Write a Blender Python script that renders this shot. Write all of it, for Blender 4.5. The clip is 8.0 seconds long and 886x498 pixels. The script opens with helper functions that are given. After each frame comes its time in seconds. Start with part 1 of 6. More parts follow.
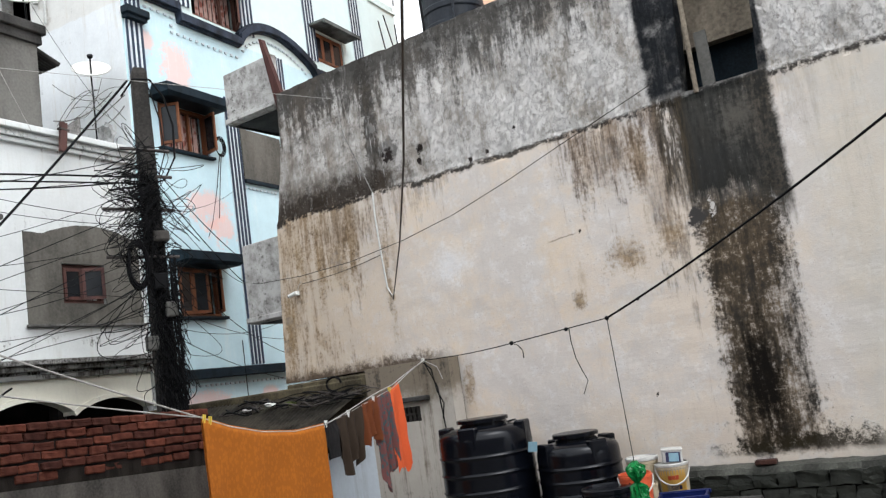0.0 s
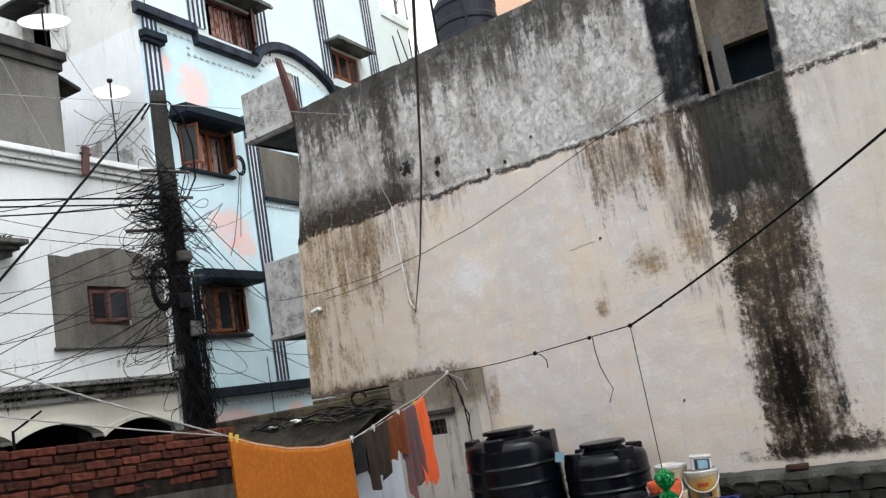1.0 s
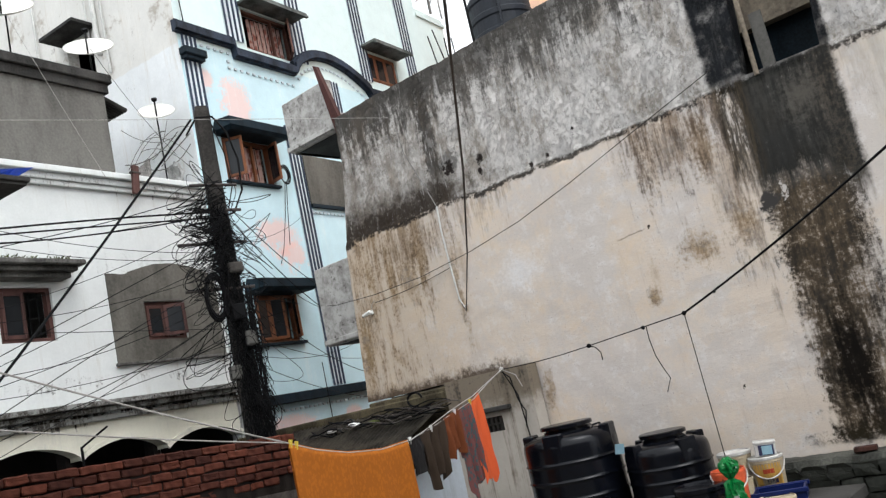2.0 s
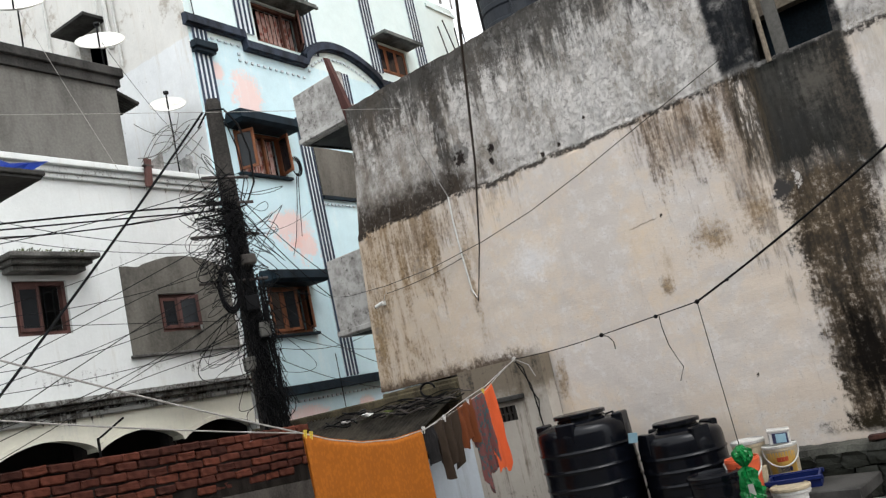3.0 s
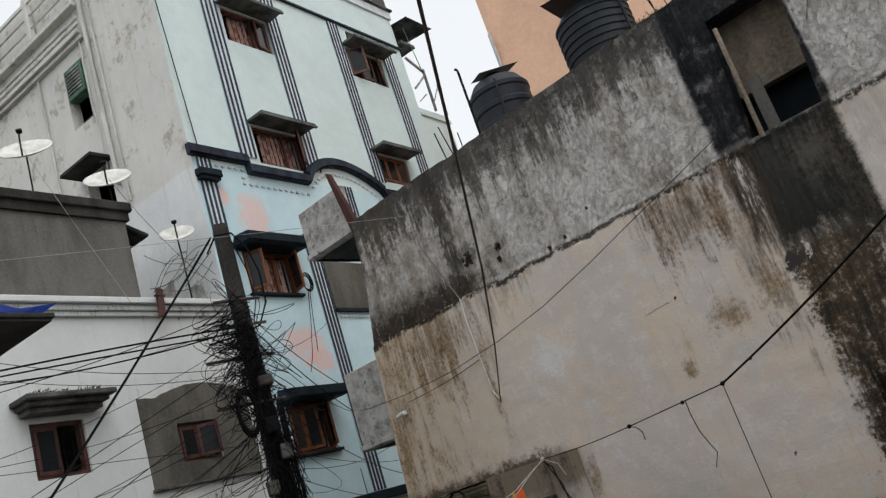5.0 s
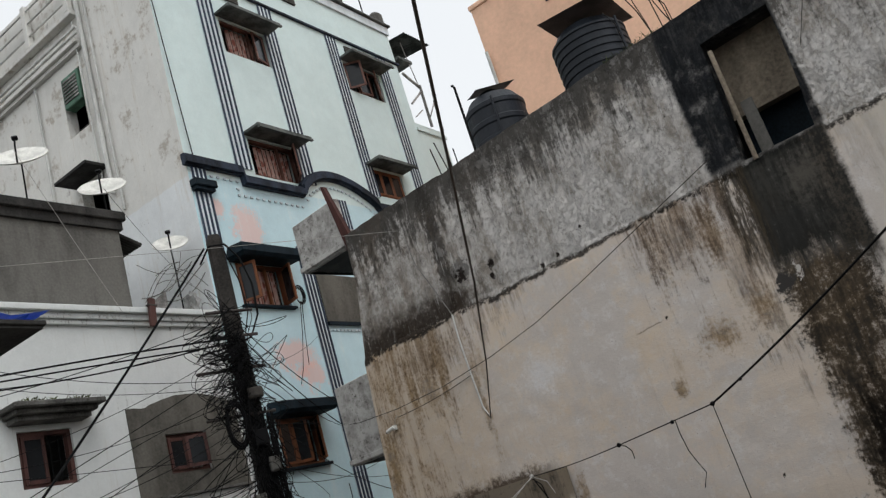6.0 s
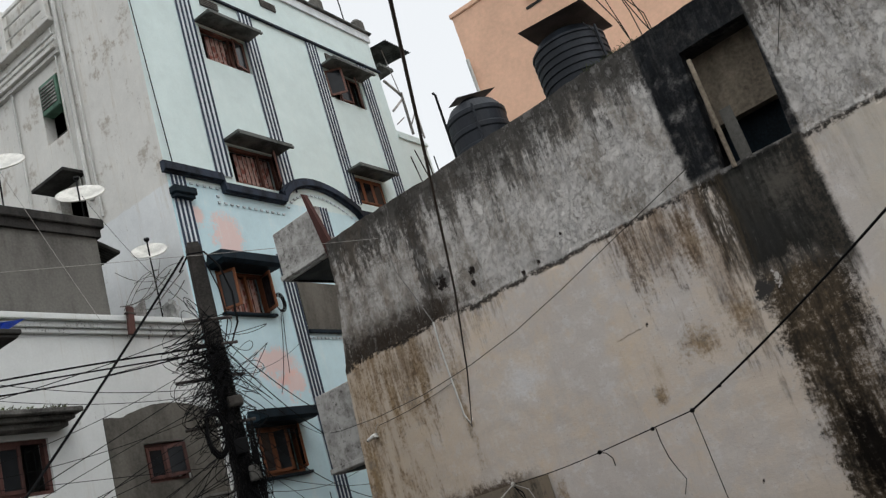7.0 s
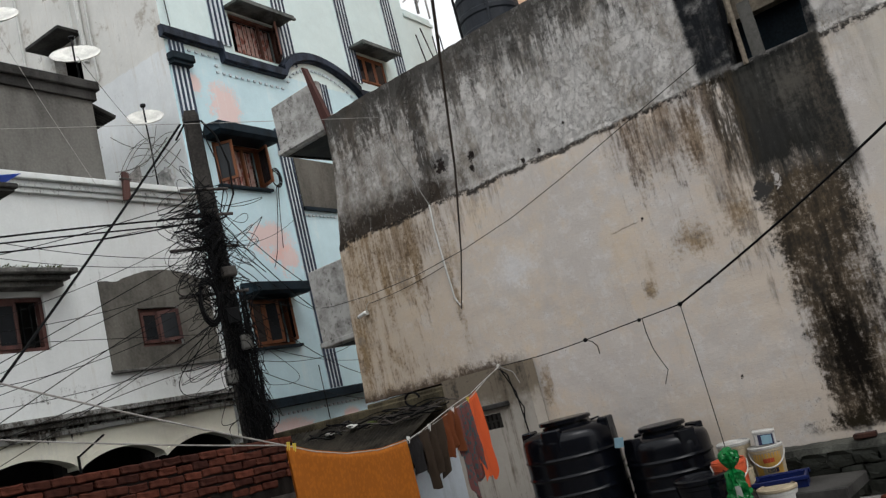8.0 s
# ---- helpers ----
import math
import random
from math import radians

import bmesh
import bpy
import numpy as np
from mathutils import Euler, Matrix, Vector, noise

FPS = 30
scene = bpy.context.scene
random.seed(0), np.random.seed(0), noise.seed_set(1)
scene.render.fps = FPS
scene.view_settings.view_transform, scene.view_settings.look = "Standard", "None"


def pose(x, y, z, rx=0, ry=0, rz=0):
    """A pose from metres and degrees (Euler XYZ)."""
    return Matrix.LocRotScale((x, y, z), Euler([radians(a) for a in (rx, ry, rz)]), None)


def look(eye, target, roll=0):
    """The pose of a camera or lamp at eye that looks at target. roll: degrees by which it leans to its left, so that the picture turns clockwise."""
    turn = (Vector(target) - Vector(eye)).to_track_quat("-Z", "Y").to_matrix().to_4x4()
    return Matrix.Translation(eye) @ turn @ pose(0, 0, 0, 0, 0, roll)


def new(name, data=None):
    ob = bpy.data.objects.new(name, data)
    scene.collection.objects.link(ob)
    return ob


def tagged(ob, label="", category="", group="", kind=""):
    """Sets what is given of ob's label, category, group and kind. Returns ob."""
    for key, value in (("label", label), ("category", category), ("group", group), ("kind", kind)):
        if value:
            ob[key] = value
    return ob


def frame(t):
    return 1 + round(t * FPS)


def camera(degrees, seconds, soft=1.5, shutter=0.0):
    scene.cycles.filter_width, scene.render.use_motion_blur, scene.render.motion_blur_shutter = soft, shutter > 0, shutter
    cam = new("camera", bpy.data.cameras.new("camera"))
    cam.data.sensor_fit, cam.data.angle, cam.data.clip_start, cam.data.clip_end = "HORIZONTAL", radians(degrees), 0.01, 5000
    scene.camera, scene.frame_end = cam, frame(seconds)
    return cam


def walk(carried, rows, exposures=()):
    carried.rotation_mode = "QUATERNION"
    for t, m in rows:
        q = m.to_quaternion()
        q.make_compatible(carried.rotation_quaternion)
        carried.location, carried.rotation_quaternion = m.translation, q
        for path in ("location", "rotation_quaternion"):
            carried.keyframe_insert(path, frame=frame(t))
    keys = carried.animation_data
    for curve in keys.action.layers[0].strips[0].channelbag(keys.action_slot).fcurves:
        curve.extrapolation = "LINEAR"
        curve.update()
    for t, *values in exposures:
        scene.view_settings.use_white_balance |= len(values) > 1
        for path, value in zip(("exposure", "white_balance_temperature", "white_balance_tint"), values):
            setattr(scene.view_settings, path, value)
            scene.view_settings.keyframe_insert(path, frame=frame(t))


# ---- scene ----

EYE = 4.6
cam = camera(54.9, 8.0, soft=1.3)
# seconds, place relative to the standing point, turn
ROWS = [
    (0.0, -0.033, -0.001, -0.024, 98.69, 8.19, -3.77),
    (0.5, -0.028, 0.005, -0.019, 99.53, 8.71, -3.68),
    (1.0, -0.025, -0.012, -0.014, 99.69, 9.65, -2.08),
    (1.5, -0.011, -0.008, -0.002, 100.30, 11.67, 0.62),
    (3.0, -0.018, -0.022, -0.008, 99.80, 12.61, 2.59),
    (3.5, 0.001, -0.026, 0.011, 102.26, 14.43, 3.17),
    (4.0, 0.029, 0.001, 0.027, 104.85, 17.26, 3.08),
    (4.5, 0.022, 0.020, 0.024, 106.26, 17.83, 4.55),
    (6.0, 0.017, -0.007, 0.011, 107.97, 16.61, 4.02),
    (6.5, 0.018, -0.003, 0.007, 107.53, 16.66, 2.62),
    (7.0, 0.026, 0.003, 0.013, 108.11, 17.03, 2.81),
    (7.5, 0.022, 0.021, 0.004, 106.73, 17.07, 1.47),
    (8.0, -0.016, 0.033, -0.030, 100.27, 13.86, 1.60),
]
walk(cam, [(t, pose(x, y, EYE + z, rx, ry, rz)) for t, x, y, z, rx, ry, rz in ROWS],
     exposures=[(0.0, 1.50, 6120, 10), (1.7, 1.40, 6180, 10), (3.0, 1.35, 6320, 10), (3.5, 1.17, 6320, 10), (4.0, 0.72, 6320, 10), (4.5, 0.52, 6320, 10), (6.0, 0.45, 6320, 10), (7.5, 0.44, 6320, 10), (8.0, 0.70, 6320, 10)])

# ---- light: rainy overcast day ----
world = bpy.data.worlds.new("overcast_sky")
scene.world = world
world.use_nodes = True
wn, wl = world.node_tree.nodes, world.node_tree.links
sky = wn.new("ShaderNodeTexSky")
sky.sky_type, sky.sun_disc = "NISHITA", False
sky.sun_elevation, sky.sun_rotation = radians(58), radians(146)
sky.air_density, sky.dust_density = 1.5, 7.0
cloud = wn.new("ShaderNodeHueSaturation")
cloud.inputs["Saturation"].default_value = 0.12
wl.new(sky.outputs[0], cloud.inputs["Color"])
veil = wn.new("ShaderNodeMix")
veil.data_type = "RGBA"
veil.inputs[0].default_value = 0.62
wl.new(cloud.outputs[0], veil.inputs[6])
veil.inputs[7].default_value = (5.3, 5.4, 5.4, 1)
wl.new(veil.outputs[2], wn["Background"].inputs["Color"])
wn["Background"].inputs["Strength"].default_value = 0.15
sun = new("sun", bpy.data.lights.new("sun", "SUN"))
sun.data.energy, sun.data.angle, sun.data.color = 0.22, radians(30), (1.0, 0.97, 0.93)
sun.matrix_world = look((11.2, -16.6, 32), (0, 0, 0))


# ---- node helpers ----
class Sock:
    """A shader value that can be added, multiplied and so on."""
    tree = None

    def __init__(self, s):
        self.s = s

    def __add__(self, o):
        return op("ADD", self, o)

    def __sub__(self, o):
        return op("SUBTRACT", self, o)

    def __mul__(self, o):
        return op("MULTIPLY", self, o)


def plug(inp, v):
    if isinstance(v, Sock):
        Sock.tree.links.new(v.s, inp)
    else:
        inp.default_value = v


def op(kind, a, b=0.0, clamp=False):
    n = Sock.tree.nodes.new("ShaderNodeMath")
    n.operation, n.use_clamp = kind, clamp
    plug(n.inputs[0], a), plug(n.inputs[1], b)
    return Sock(n.outputs[0])


def smooth(x, a, b):
    """0 below a, 1 above b (a may lie above b)."""
    n = Sock.tree.nodes.new("ShaderNodeMapRange")
    n.interpolation_type = "SMOOTHSTEP"
    lo, hi, t0, t1 = (a, b, 0.0, 1.0) if a < b else (b, a, 1.0, 0.0)
    plug(n.inputs[0], x)
    n.inputs[1].default_value, n.inputs[2].default_value, n.inputs[3].default_value, n.inputs[4].default_value = lo, hi, t0, t1
    return Sock(n.outputs[0])


def inv(x):
    return op("SUBTRACT", 1.0, x)


def bump_at(x, centre, half):
    """1 at centre, falling to 0 at half away from it."""
    return inv(smooth(op("ABSOLUTE", x - centre), half * 0.25, half))


def coords(kind="Object"):
    n = Sock.tree.nodes.new("ShaderNodeTexCoord")
    return Sock(n.outputs[kind])


def split(v):
    n = Sock.tree.nodes.new("ShaderNodeSeparateXYZ")
    plug(n.inputs[0], v)
    return Sock(n.outputs[0]), Sock(n.outputs[1]), Sock(n.outputs[2])


def scaled(v, sx, sy, sz):
    n = Sock.tree.nodes.new("ShaderNodeMapping")
    plug(n.inputs[0], v)
    n.inputs["Scale"].default_value = (sx, sy, sz)
    return Sock(n.outputs[0])


def grain(v, scale, detail=5.0, rough=0.6):
    n = Sock.tree.nodes.new("ShaderNodeTexNoise")
    plug(n.inputs["Vector"], v)
    n.inputs["Scale"].default_value, n.inputs["Detail"].default_value, n.inputs["Roughness"].default_value = scale, detail, rough
    return Sock(n.outputs[0])


def blend(f, a, b):
    n = Sock.tree.nodes.new("ShaderNodeMix")
    n.data_type = "RGBA"
    plug(n.inputs[0], f)
    plug(n.inputs[6], a if isinstance(a, Sock) else (*a, 1)), plug(n.inputs[7], b if isinstance(b, Sock) else (*b, 1))
    return Sock(n.outputs[2])


def shade(f, colour):
    """colour times the value f."""
    n = Sock.tree.nodes.new("ShaderNodeVectorMath")
    n.operation = "SCALE"
    plug(n.inputs[0], colour), plug(n.inputs["Scale"], f)
    return Sock(n.outputs[0])


def material(name):
    m = bpy.data.materials.new(name)
    m.use_nodes = True
    Sock.tree = m.node_tree
    return m


def finish(m, colour, rough=0.8, bump=None, dist=0.01, metal=0.0, strength=0.6, spec=0.5):
    b = m.node_tree.nodes["Principled BSDF"]
    plug(b.inputs["Base Color"], colour if isinstance(colour, Sock) else (*colour, 1))
    plug(b.inputs["Roughness"], rough)
    b.inputs["Metallic"].default_value = metal
    b.inputs["Specular IOR Level"].default_value = spec
    if bump is not None:
        n = m.node_tree.nodes.new("ShaderNodeBump")
        n.inputs["Strength"].default_value, n.inputs["Distance"].default_value = strength, dist
        plug(n.inputs["Height"], bump)
        m.node_tree.links.new(n.outputs[0], b.inputs["Normal"])
    return m


def plain(name, colour, rough=0.6, vary=0.35, scale=6.0, metal=0.0, dist=0.003, streak=True, spec=0.2):
    """A worn surface of one colour: grain, blotches and rain streaks."""
    m = material(name)
    c = coords()
    g = grain(c, scale * 6)
    big = grain(scaled(c, scale * 0.4, scale * 0.4, scale * (0.12 if streak else 0.4)), 1.0)
    f = smooth(big, 0.38, 0.62) * vary + (g - 0.5) * vary * 2.0 + (1.0 - vary)
    return finish(m, shade(f, colour), rough, g, dist, metal, spec=spec)


# ---- mesh helpers ----
def mesh_of(name, bm, mat):
    me = bpy.data.meshes.new(name)
    bmesh.ops.recalc_face_normals(bm, faces=bm.faces)
    bm.to_mesh(me)
    bm.free()
    me.materials.append(mat)
    return me


def part(name, bm, mat, parent=None, label="", at=None, smooth_shade=False):
    """Links a bmesh as one mesh object, under parent if there is one."""
    me = mesh_of(name, bm, mat) if isinstance(bm, bmesh.types.BMesh) else bm
    if smooth_shade:
        me.shade_smooth()
    ob = new(name, me)
    if parent is not None:
        ob.parent = parent
    if at is not None:
        ob.matrix_local = at
    if label:
        ob["label"] = label
    return ob


def thing(name, at, label, category, group="", kind=""):
    ob = new(name)
    ob.empty_display_size = 0.2
    ob.matrix_world = at
    return tagged(ob, label, category, group, kind)


def slab(bm, x0, x1, y0, y1, z0, z1, bevel=0.0):
    """A box between two corners, added to bm."""
    r = bmesh.ops.create_cube(bm, size=1.0, matrix=Matrix.Translation(((x0 + x1) / 2, (y0 + y1) / 2, (z0 + z1) / 2)) @ Matrix.Diagonal((x1 - x0, y1 - y0, z1 - z0, 1)))
    if bevel:
        es = list({e for v in r["verts"] for e in v.link_edges})
        bmesh.ops.bevel(bm, geom=es, offset=bevel, segments=1, affect="EDGES")
    return bm


def box(x0, x1, y0, y1, z0, z1, bevel=0.0):
    return slab(bmesh.new(), x0, x1, y0, y1, z0, z1, bevel)


def holed(x0, x1, z0, z1, y0, y1, holes):
    """A wall between y0 and y1 with rectangular openings (x0, x1, z0, z1) right through it."""
    bm = bmesh.new()
    xs = sorted({x0, x1, *[h[0] for h in holes], *[h[1] for h in holes]})
    zs = sorted({z0, z1, *[h[2] for h in holes], *[h[3] for h in holes]})
    inside = lambda i, k: 0 <= i < len(xs) - 1 and 0 <= k < len(zs) - 1 and not any(
        h[0] < (xs[i] + xs[i + 1]) / 2 < h[1] and h[2] < (zs[k] + zs[k + 1]) / 2 < h[3] for h in holes)
    quad = lambda *p: bm.faces.new([bm.verts.new(q) for q in p])
    for i in range(len(xs) - 1):
        for k in range(len(zs) - 1):
            if not inside(i, k):
                continue
            a, b, c, d = xs[i], xs[i + 1], zs[k], zs[k + 1]
            quad((a, y0, c), (b, y0, c), (b, y0, d), (a, y0, d))
            quad((a, y1, c), (a, y1, d), (b, y1, d), (b, y1, c))
            if not inside(i - 1, k):
                quad((a, y0, c), (a, y0, d), (a, y1, d), (a, y1, c))
            if not inside(i + 1, k):
                quad((b, y0, c), (b, y1, c), (b, y1, d), (b, y0, d))
            if not inside(i, k - 1):
                quad((a, y0, c), (a, y1, c), (b, y1, c), (b, y0, c))
            if not inside(i, k + 1):
                quad((a, y0, d), (b, y0, d), (b, y1, d), (a, y1, d))
    bmesh.ops.remove_doubles(bm, verts=bm.verts, dist=0.0005)
    return bm


def tube(bm, pts, r, sides=6):
    """A round bar or wire through the points."""
    pts = [Vector(p) for p in pts]
    rings = []
    for i, p in enumerate(pts):
        d = (pts[min(i + 1, len(pts) - 1)] - pts[max(i - 1, 0)]).normalized()
        u = d.orthogonal().normalized() if abs(d.z) > 0.95 else d.cross(Vector((0, 0, 1))).normalized()
        w = d.cross(u)
        rings.append([bm.verts.new(p + r * (math.cos(a) * u + math.sin(a) * w)) for a in [2 * math.pi * k / sides for k in range(sides)]])
    for a, b in zip(rings, rings[1:]):
        for k in range(sides):
            bm.faces.new((a[k], a[(k + 1) % sides], b[(k + 1) % sides], b[k]))
    bm.faces.new(rings[0][::-1]), bm.faces.new(rings[-1])
    return bm


def sag(a, b, drop, n=14):
    """Points of a wire that hangs by drop between a and b."""
    a, b = Vector(a), Vector(b)
    return [a.lerp(b, i / n) - Vector((0, 0, 4 * drop * (i / n) * (1 - i / n))) for i in range(n + 1)]


def lathe(bm, rings, sides=40, centre=(0, 0)):
    """A turned body from (radius, height) rings."""
    rows = [[bm.verts.new((centre[0] + r * math.cos(2 * math.pi * k / sides), centre[1] + r * math.sin(2 * math.pi * k / sides), z)) for k in range(sides)] for r, z in rings]
    for a, b in zip(rows, rows[1:]):
        for k in range(sides):
            bm.faces.new((a[k], a[(k + 1) % sides], b[(k + 1) % sides], b[k]))
    bm.faces.new(rows[0][::-1]), bm.faces.new(rows[-1])
    return bm


def polar(azimuth, distance, z=0.0):
    """A place by its bearing from the standing point, metres away, and height."""
    a = radians(azimuth)
    return Vector((distance * math.sin(a), distance * math.cos(a), z))


# frames of the facades: x along the wall, y into the building, z up
AT_B = pose(-3.93, 15.09, 0, 0, 0, 90 - 32)
AT_R = pose(-1.075, 12.041, 0, 0, 0, 90 - 129)
AT_K = pose(-1.86, 8.19, 0, 0, 0, 90 - 32)
TERRACE = 2.85

# ---- materials ----
def signed(v, scale, detail=7.0, rough=0.7):
    """Noise about zero, most of it within a third."""
    return (grain(v, scale, detail, rough) - 0.5) * 3.0


def blob(s, z, cs, cz, rs, rz):
    """1 in the middle of an oval, 0 on its rim, below 0 outside."""
    a, b = (s - cs) * (1.0 / rs), (z - cz) * (1.0 / rz)
    return inv(op("SQRT", a * a + b * b))


def stained_wall():
    """Old lime plaster under a rough cement band, with rain stains."""
    m = material("stained_plaster")
    c = coords()
    s, _, z = split(c)
    n1, n2, sp, n3 = signed(c, 1.0, 5), signed(c, 4.5, 8), signed(c, 20.0, 8, 0.75), signed(c, 75.0, 3)
    st, fi = signed(scaled(c, 5.0, 1, 0.8), 1.0, 8, 0.7), signed(scaled(c, 21.0, 1, 2.6), 1.0, 6, 0.7)
    run = st * 0.65 + fi * 0.35
    rag = sp * 0.6 + n2 * 0.4
    # lower coat, cream with cooler cloudy washes
    low = blend(smooth(n1 + rag * 0.3, -0.2, 0.25), (0.46, 0.42, 0.385), (0.5, 0.43, 0.36))
    low = blend(smooth(n2 + sp * 0.3, 0.0, 0.4) * 0.5, low, (0.55, 0.535, 0.525))
    low = blend(smooth(signed(c, 2.1, 6), 0.0, 0.45) * smooth(s, 1.2, 2.4) * smooth(s, 5.4, 4.4) * 0.35, low, (0.56, 0.43, 0.28))
    low = blend(smooth(run + sp * 0.25 + n1 * 0.3, 0.05, 0.5) * 0.26, low, (0.3, 0.26, 0.225))
    low = blend(smooth(n3 * 0.6 + sp * 0.7, 0.22, 0.45) * 0.4, low, (0.25, 0.22, 0.19))
    low = blend(smooth(n3 * 0.8 + sp * 0.5 + n2 * 0.4, 0.5, 0.62) * 0.7, low, (0.09, 0.075, 0.06))
    low = blend(smooth(blob(s, z, 2.6, 5.95, 0.55, 0.4) + rag * 0.7, 0.2, 0.9) * 0.45, low, (0.58, 0.59, 0.61))
    # rain runs below the band: soft, broken
    fall = op("SUBTRACT", 7.12, z)
    for s0, half, long, k in ((4.75, 0.62, 0.36, 0.75), (4.9, 1.2, 0.5, 0.45), (5.42, 0.4, 0.16, 0.75), (0.9, 0.9, 0.26, 0.75), (0.75, 0.5, 0.14, 0.6), (0.0, 0.6, 0.12, 0.6), (2.2, 0.9, 0.7, 0.5), (7.2, 0.7, 0.3, 0.3)):
        f = smooth(run + bump_at(s, s0, half) * 0.3 - fall * long + rag * 0.4, -0.02, 0.5) * bump_at(s + n2 * 0.12, s0, half * 1.5)
        low = blend(f * k, low, blend(smooth(rag + fi * 0.5, -0.3, 0.3), (0.17, 0.12, 0.08), (0.06, 0.045, 0.034)))
    left = smooth(run + rag * 0.6 + smooth(s, 1.4, -0.4) * 0.2, 0.0, 0.6) * smooth(s + n2 * 0.2, 2.1, 0.5)
    low = blend(smooth(s + n1 * 0.5 + n2 * 0.3, 2.4, 0.2) * 0.48, low, (0.4, 0.3, 0.19))
    low = blend(left * 0.95, low, blend(smooth(rag, -0.2, 0.4), (0.22, 0.15, 0.088), (0.1, 0.068, 0.042)))
    for cs, cz, rs, rz, k in ((4.25, 5.22, 0.14, 0.14, 0.85), (4.3, 5.42, 0.12, 0.3, 0.4), (4.87, 5.58, 0.34, 0.26, 0.85), (5.4, 5.72, 0.26, 0.32, 0.8), (0.8, 6.3, 0.32, 0.5, 0.65), (-0.25, 5.6, 0.2, 0.8, 0.7), (2.62, 4.45, 0.12, 0.4, 0.75), (0.35, 5.3, 0.18, 0.25, 0.5), (1.75, 6.3, 0.1, 0.6, 0.4), (0.45, 6.3, 0.12, 0.8, 0.8), (1.05, 6.6, 0.2, 0.5, 0.9), (1.6, 5.9, 0.08, 1.0, 0.75), (0.08, 6.4, 0.15, 0.7, 0.8), (5.2, 6.6, 0.2, 0.5, 0.7)):
        f = smooth(blob(s + n2 * 0.1, z + n2 * 0.12, cs, cz, rs, rz) + rag * 1.1 + run * 0.7, 0.05, 1.0)
        low = blend(f * k, low, blend(smooth(rag + n3 * 0.4, -0.1, 0.4), (0.24, 0.165, 0.085), (0.075, 0.05, 0.03)))
    for cs, cz, rs, rz, k in ((4.85, 6.75, 0.75, 0.6, 0.75), (0.9, 6.7, 0.8, 0.5, 0.5), (5.35, 6.2, 0.3, 0.9, 0.5)):
        low = blend(smooth(blob(s + n2 * 0.2, z + n2 * 0.2, cs, cz, rs, rz) * 0.8 + run * 0.7 + sp * 0.4, 0.0, 0.75) * k, low, blend(smooth(fi + rag * 0.5, -0.3, 0.3), (0.2, 0.15, 0.11), (0.075, 0.055, 0.04)))
    # rough cement band: flaking, crumbly, dark from the top down
    ridge = op("ABSOLUTE", signed(c, 7.0, 7, 0.7))
    flake = signed(scaled(c, 2.6, 1, 1.0), 1.0, 10, 0.74) * 0.9 + sp * 0.26 + n1 * 0.25
    band = blend(smooth(flake, -0.34, 0.16), (0.31, 0.28, 0.245), (0.58, 0.555, 0.525))
    band = blend(smooth(n1 * 0.5 + run * 0.6 + n2 * 0.3, -0.1, 0.5) * smooth(s, 1.6, 3.0) * 0.55, band, (0.56, 0.54, 0.525))
    band = blend(smooth(sp + n3 * 0.4, 0.32, 0.5) * 0.45, band, (0.5, 0.49, 0.475))
    band = blend(smooth(ridge, 0.07, 0.015) * smooth(n2, -0.3, 0.2) * 0.4, band, (0.06, 0.053, 0.047))
    band = blend(smooth(s + n1 * 0.8, 2.8, 0.9) * smooth(rag * 0.9 + run * 0.5, -0.35, 0.2) * 0.45, band, (0.15, 0.12, 0.095))
    band = blend(smooth(signed(scaled(c, 9.0, 1, 0.5), 1.0, 7, 0.7) + rag * 0.4, 0.22, 0.55) * smooth(s, 0.6, 2.4) * 0.6, band, (0.6, 0.585, 0.57))
    band = blend(smooth(st * 0.7 + rag * 0.7 + (z - 8.2) * 0.5 - bump_at(s, 3.9, 1.8) * 0.08, -0.06, 0.35) * 0.72, band, (0.085, 0.076, 0.067))
    band = blend(smooth(z + n1 * 0.3 + rag * 0.4 + run * 0.3, 8.4, 8.9) * 0.82, band, (0.065, 0.063, 0.06))
    band = blend(smooth(blob(s + n2 * 0.2, z + n2 * 0.2, 1.86, 7.62, 0.2, 0.2) + rag * 0.5, 0.1, 0.3) * 0.8, band, (0.12, 0.115, 0.11))
    band = blend(smooth(s + n1 * 0.6, 3.1, 1.4) * smooth(z + st * 0.3 + rag * 0.6, 7.5, 7.12) * 0.7, band, (0.04, 0.028, 0.02))
    band = blend(smooth(bump_at(s + n2 * 0.12, 1.62, 0.2) + rag * 0.9, 0.3, 0.9) * smooth(z + run * 0.3, 7.2, 7.7) * 0.85, band, (0.026, 0.023, 0.02))
    band = blend(smooth(sp * 0.7 + fi * 0.6 + n2 * 0.2, 0.16, 0.42) * 0.3, band, (0.095, 0.08, 0.066))
    band = blend(smooth(fi * 0.8 - sp * 0.5, 0.22, 0.45) * 0.55, band, (0.6, 0.585, 0.57))
    peel, chip = signed(scaled(c, 4.2, 1, 2.6), 1.0, 11, 0.76), signed(scaled(c, 13.0, 1, 9.0), 1.0, 8, 0.74)
    band = blend(smooth(peel + n1 * 0.2, 0.1, 0.17) * smooth(s + n1 * 0.5, 0.2, 3.0) * 0.42, band, (0.56, 0.54, 0.52))
    band = blend(smooth(peel - n1 * 0.3, -0.22, -0.28) * 0.42, band, (0.16, 0.14, 0.12))
    band = blend(smooth(chip + n2 * 0.35, 0.46, 0.52) * 0.8, band, (0.045, 0.04, 0.035))
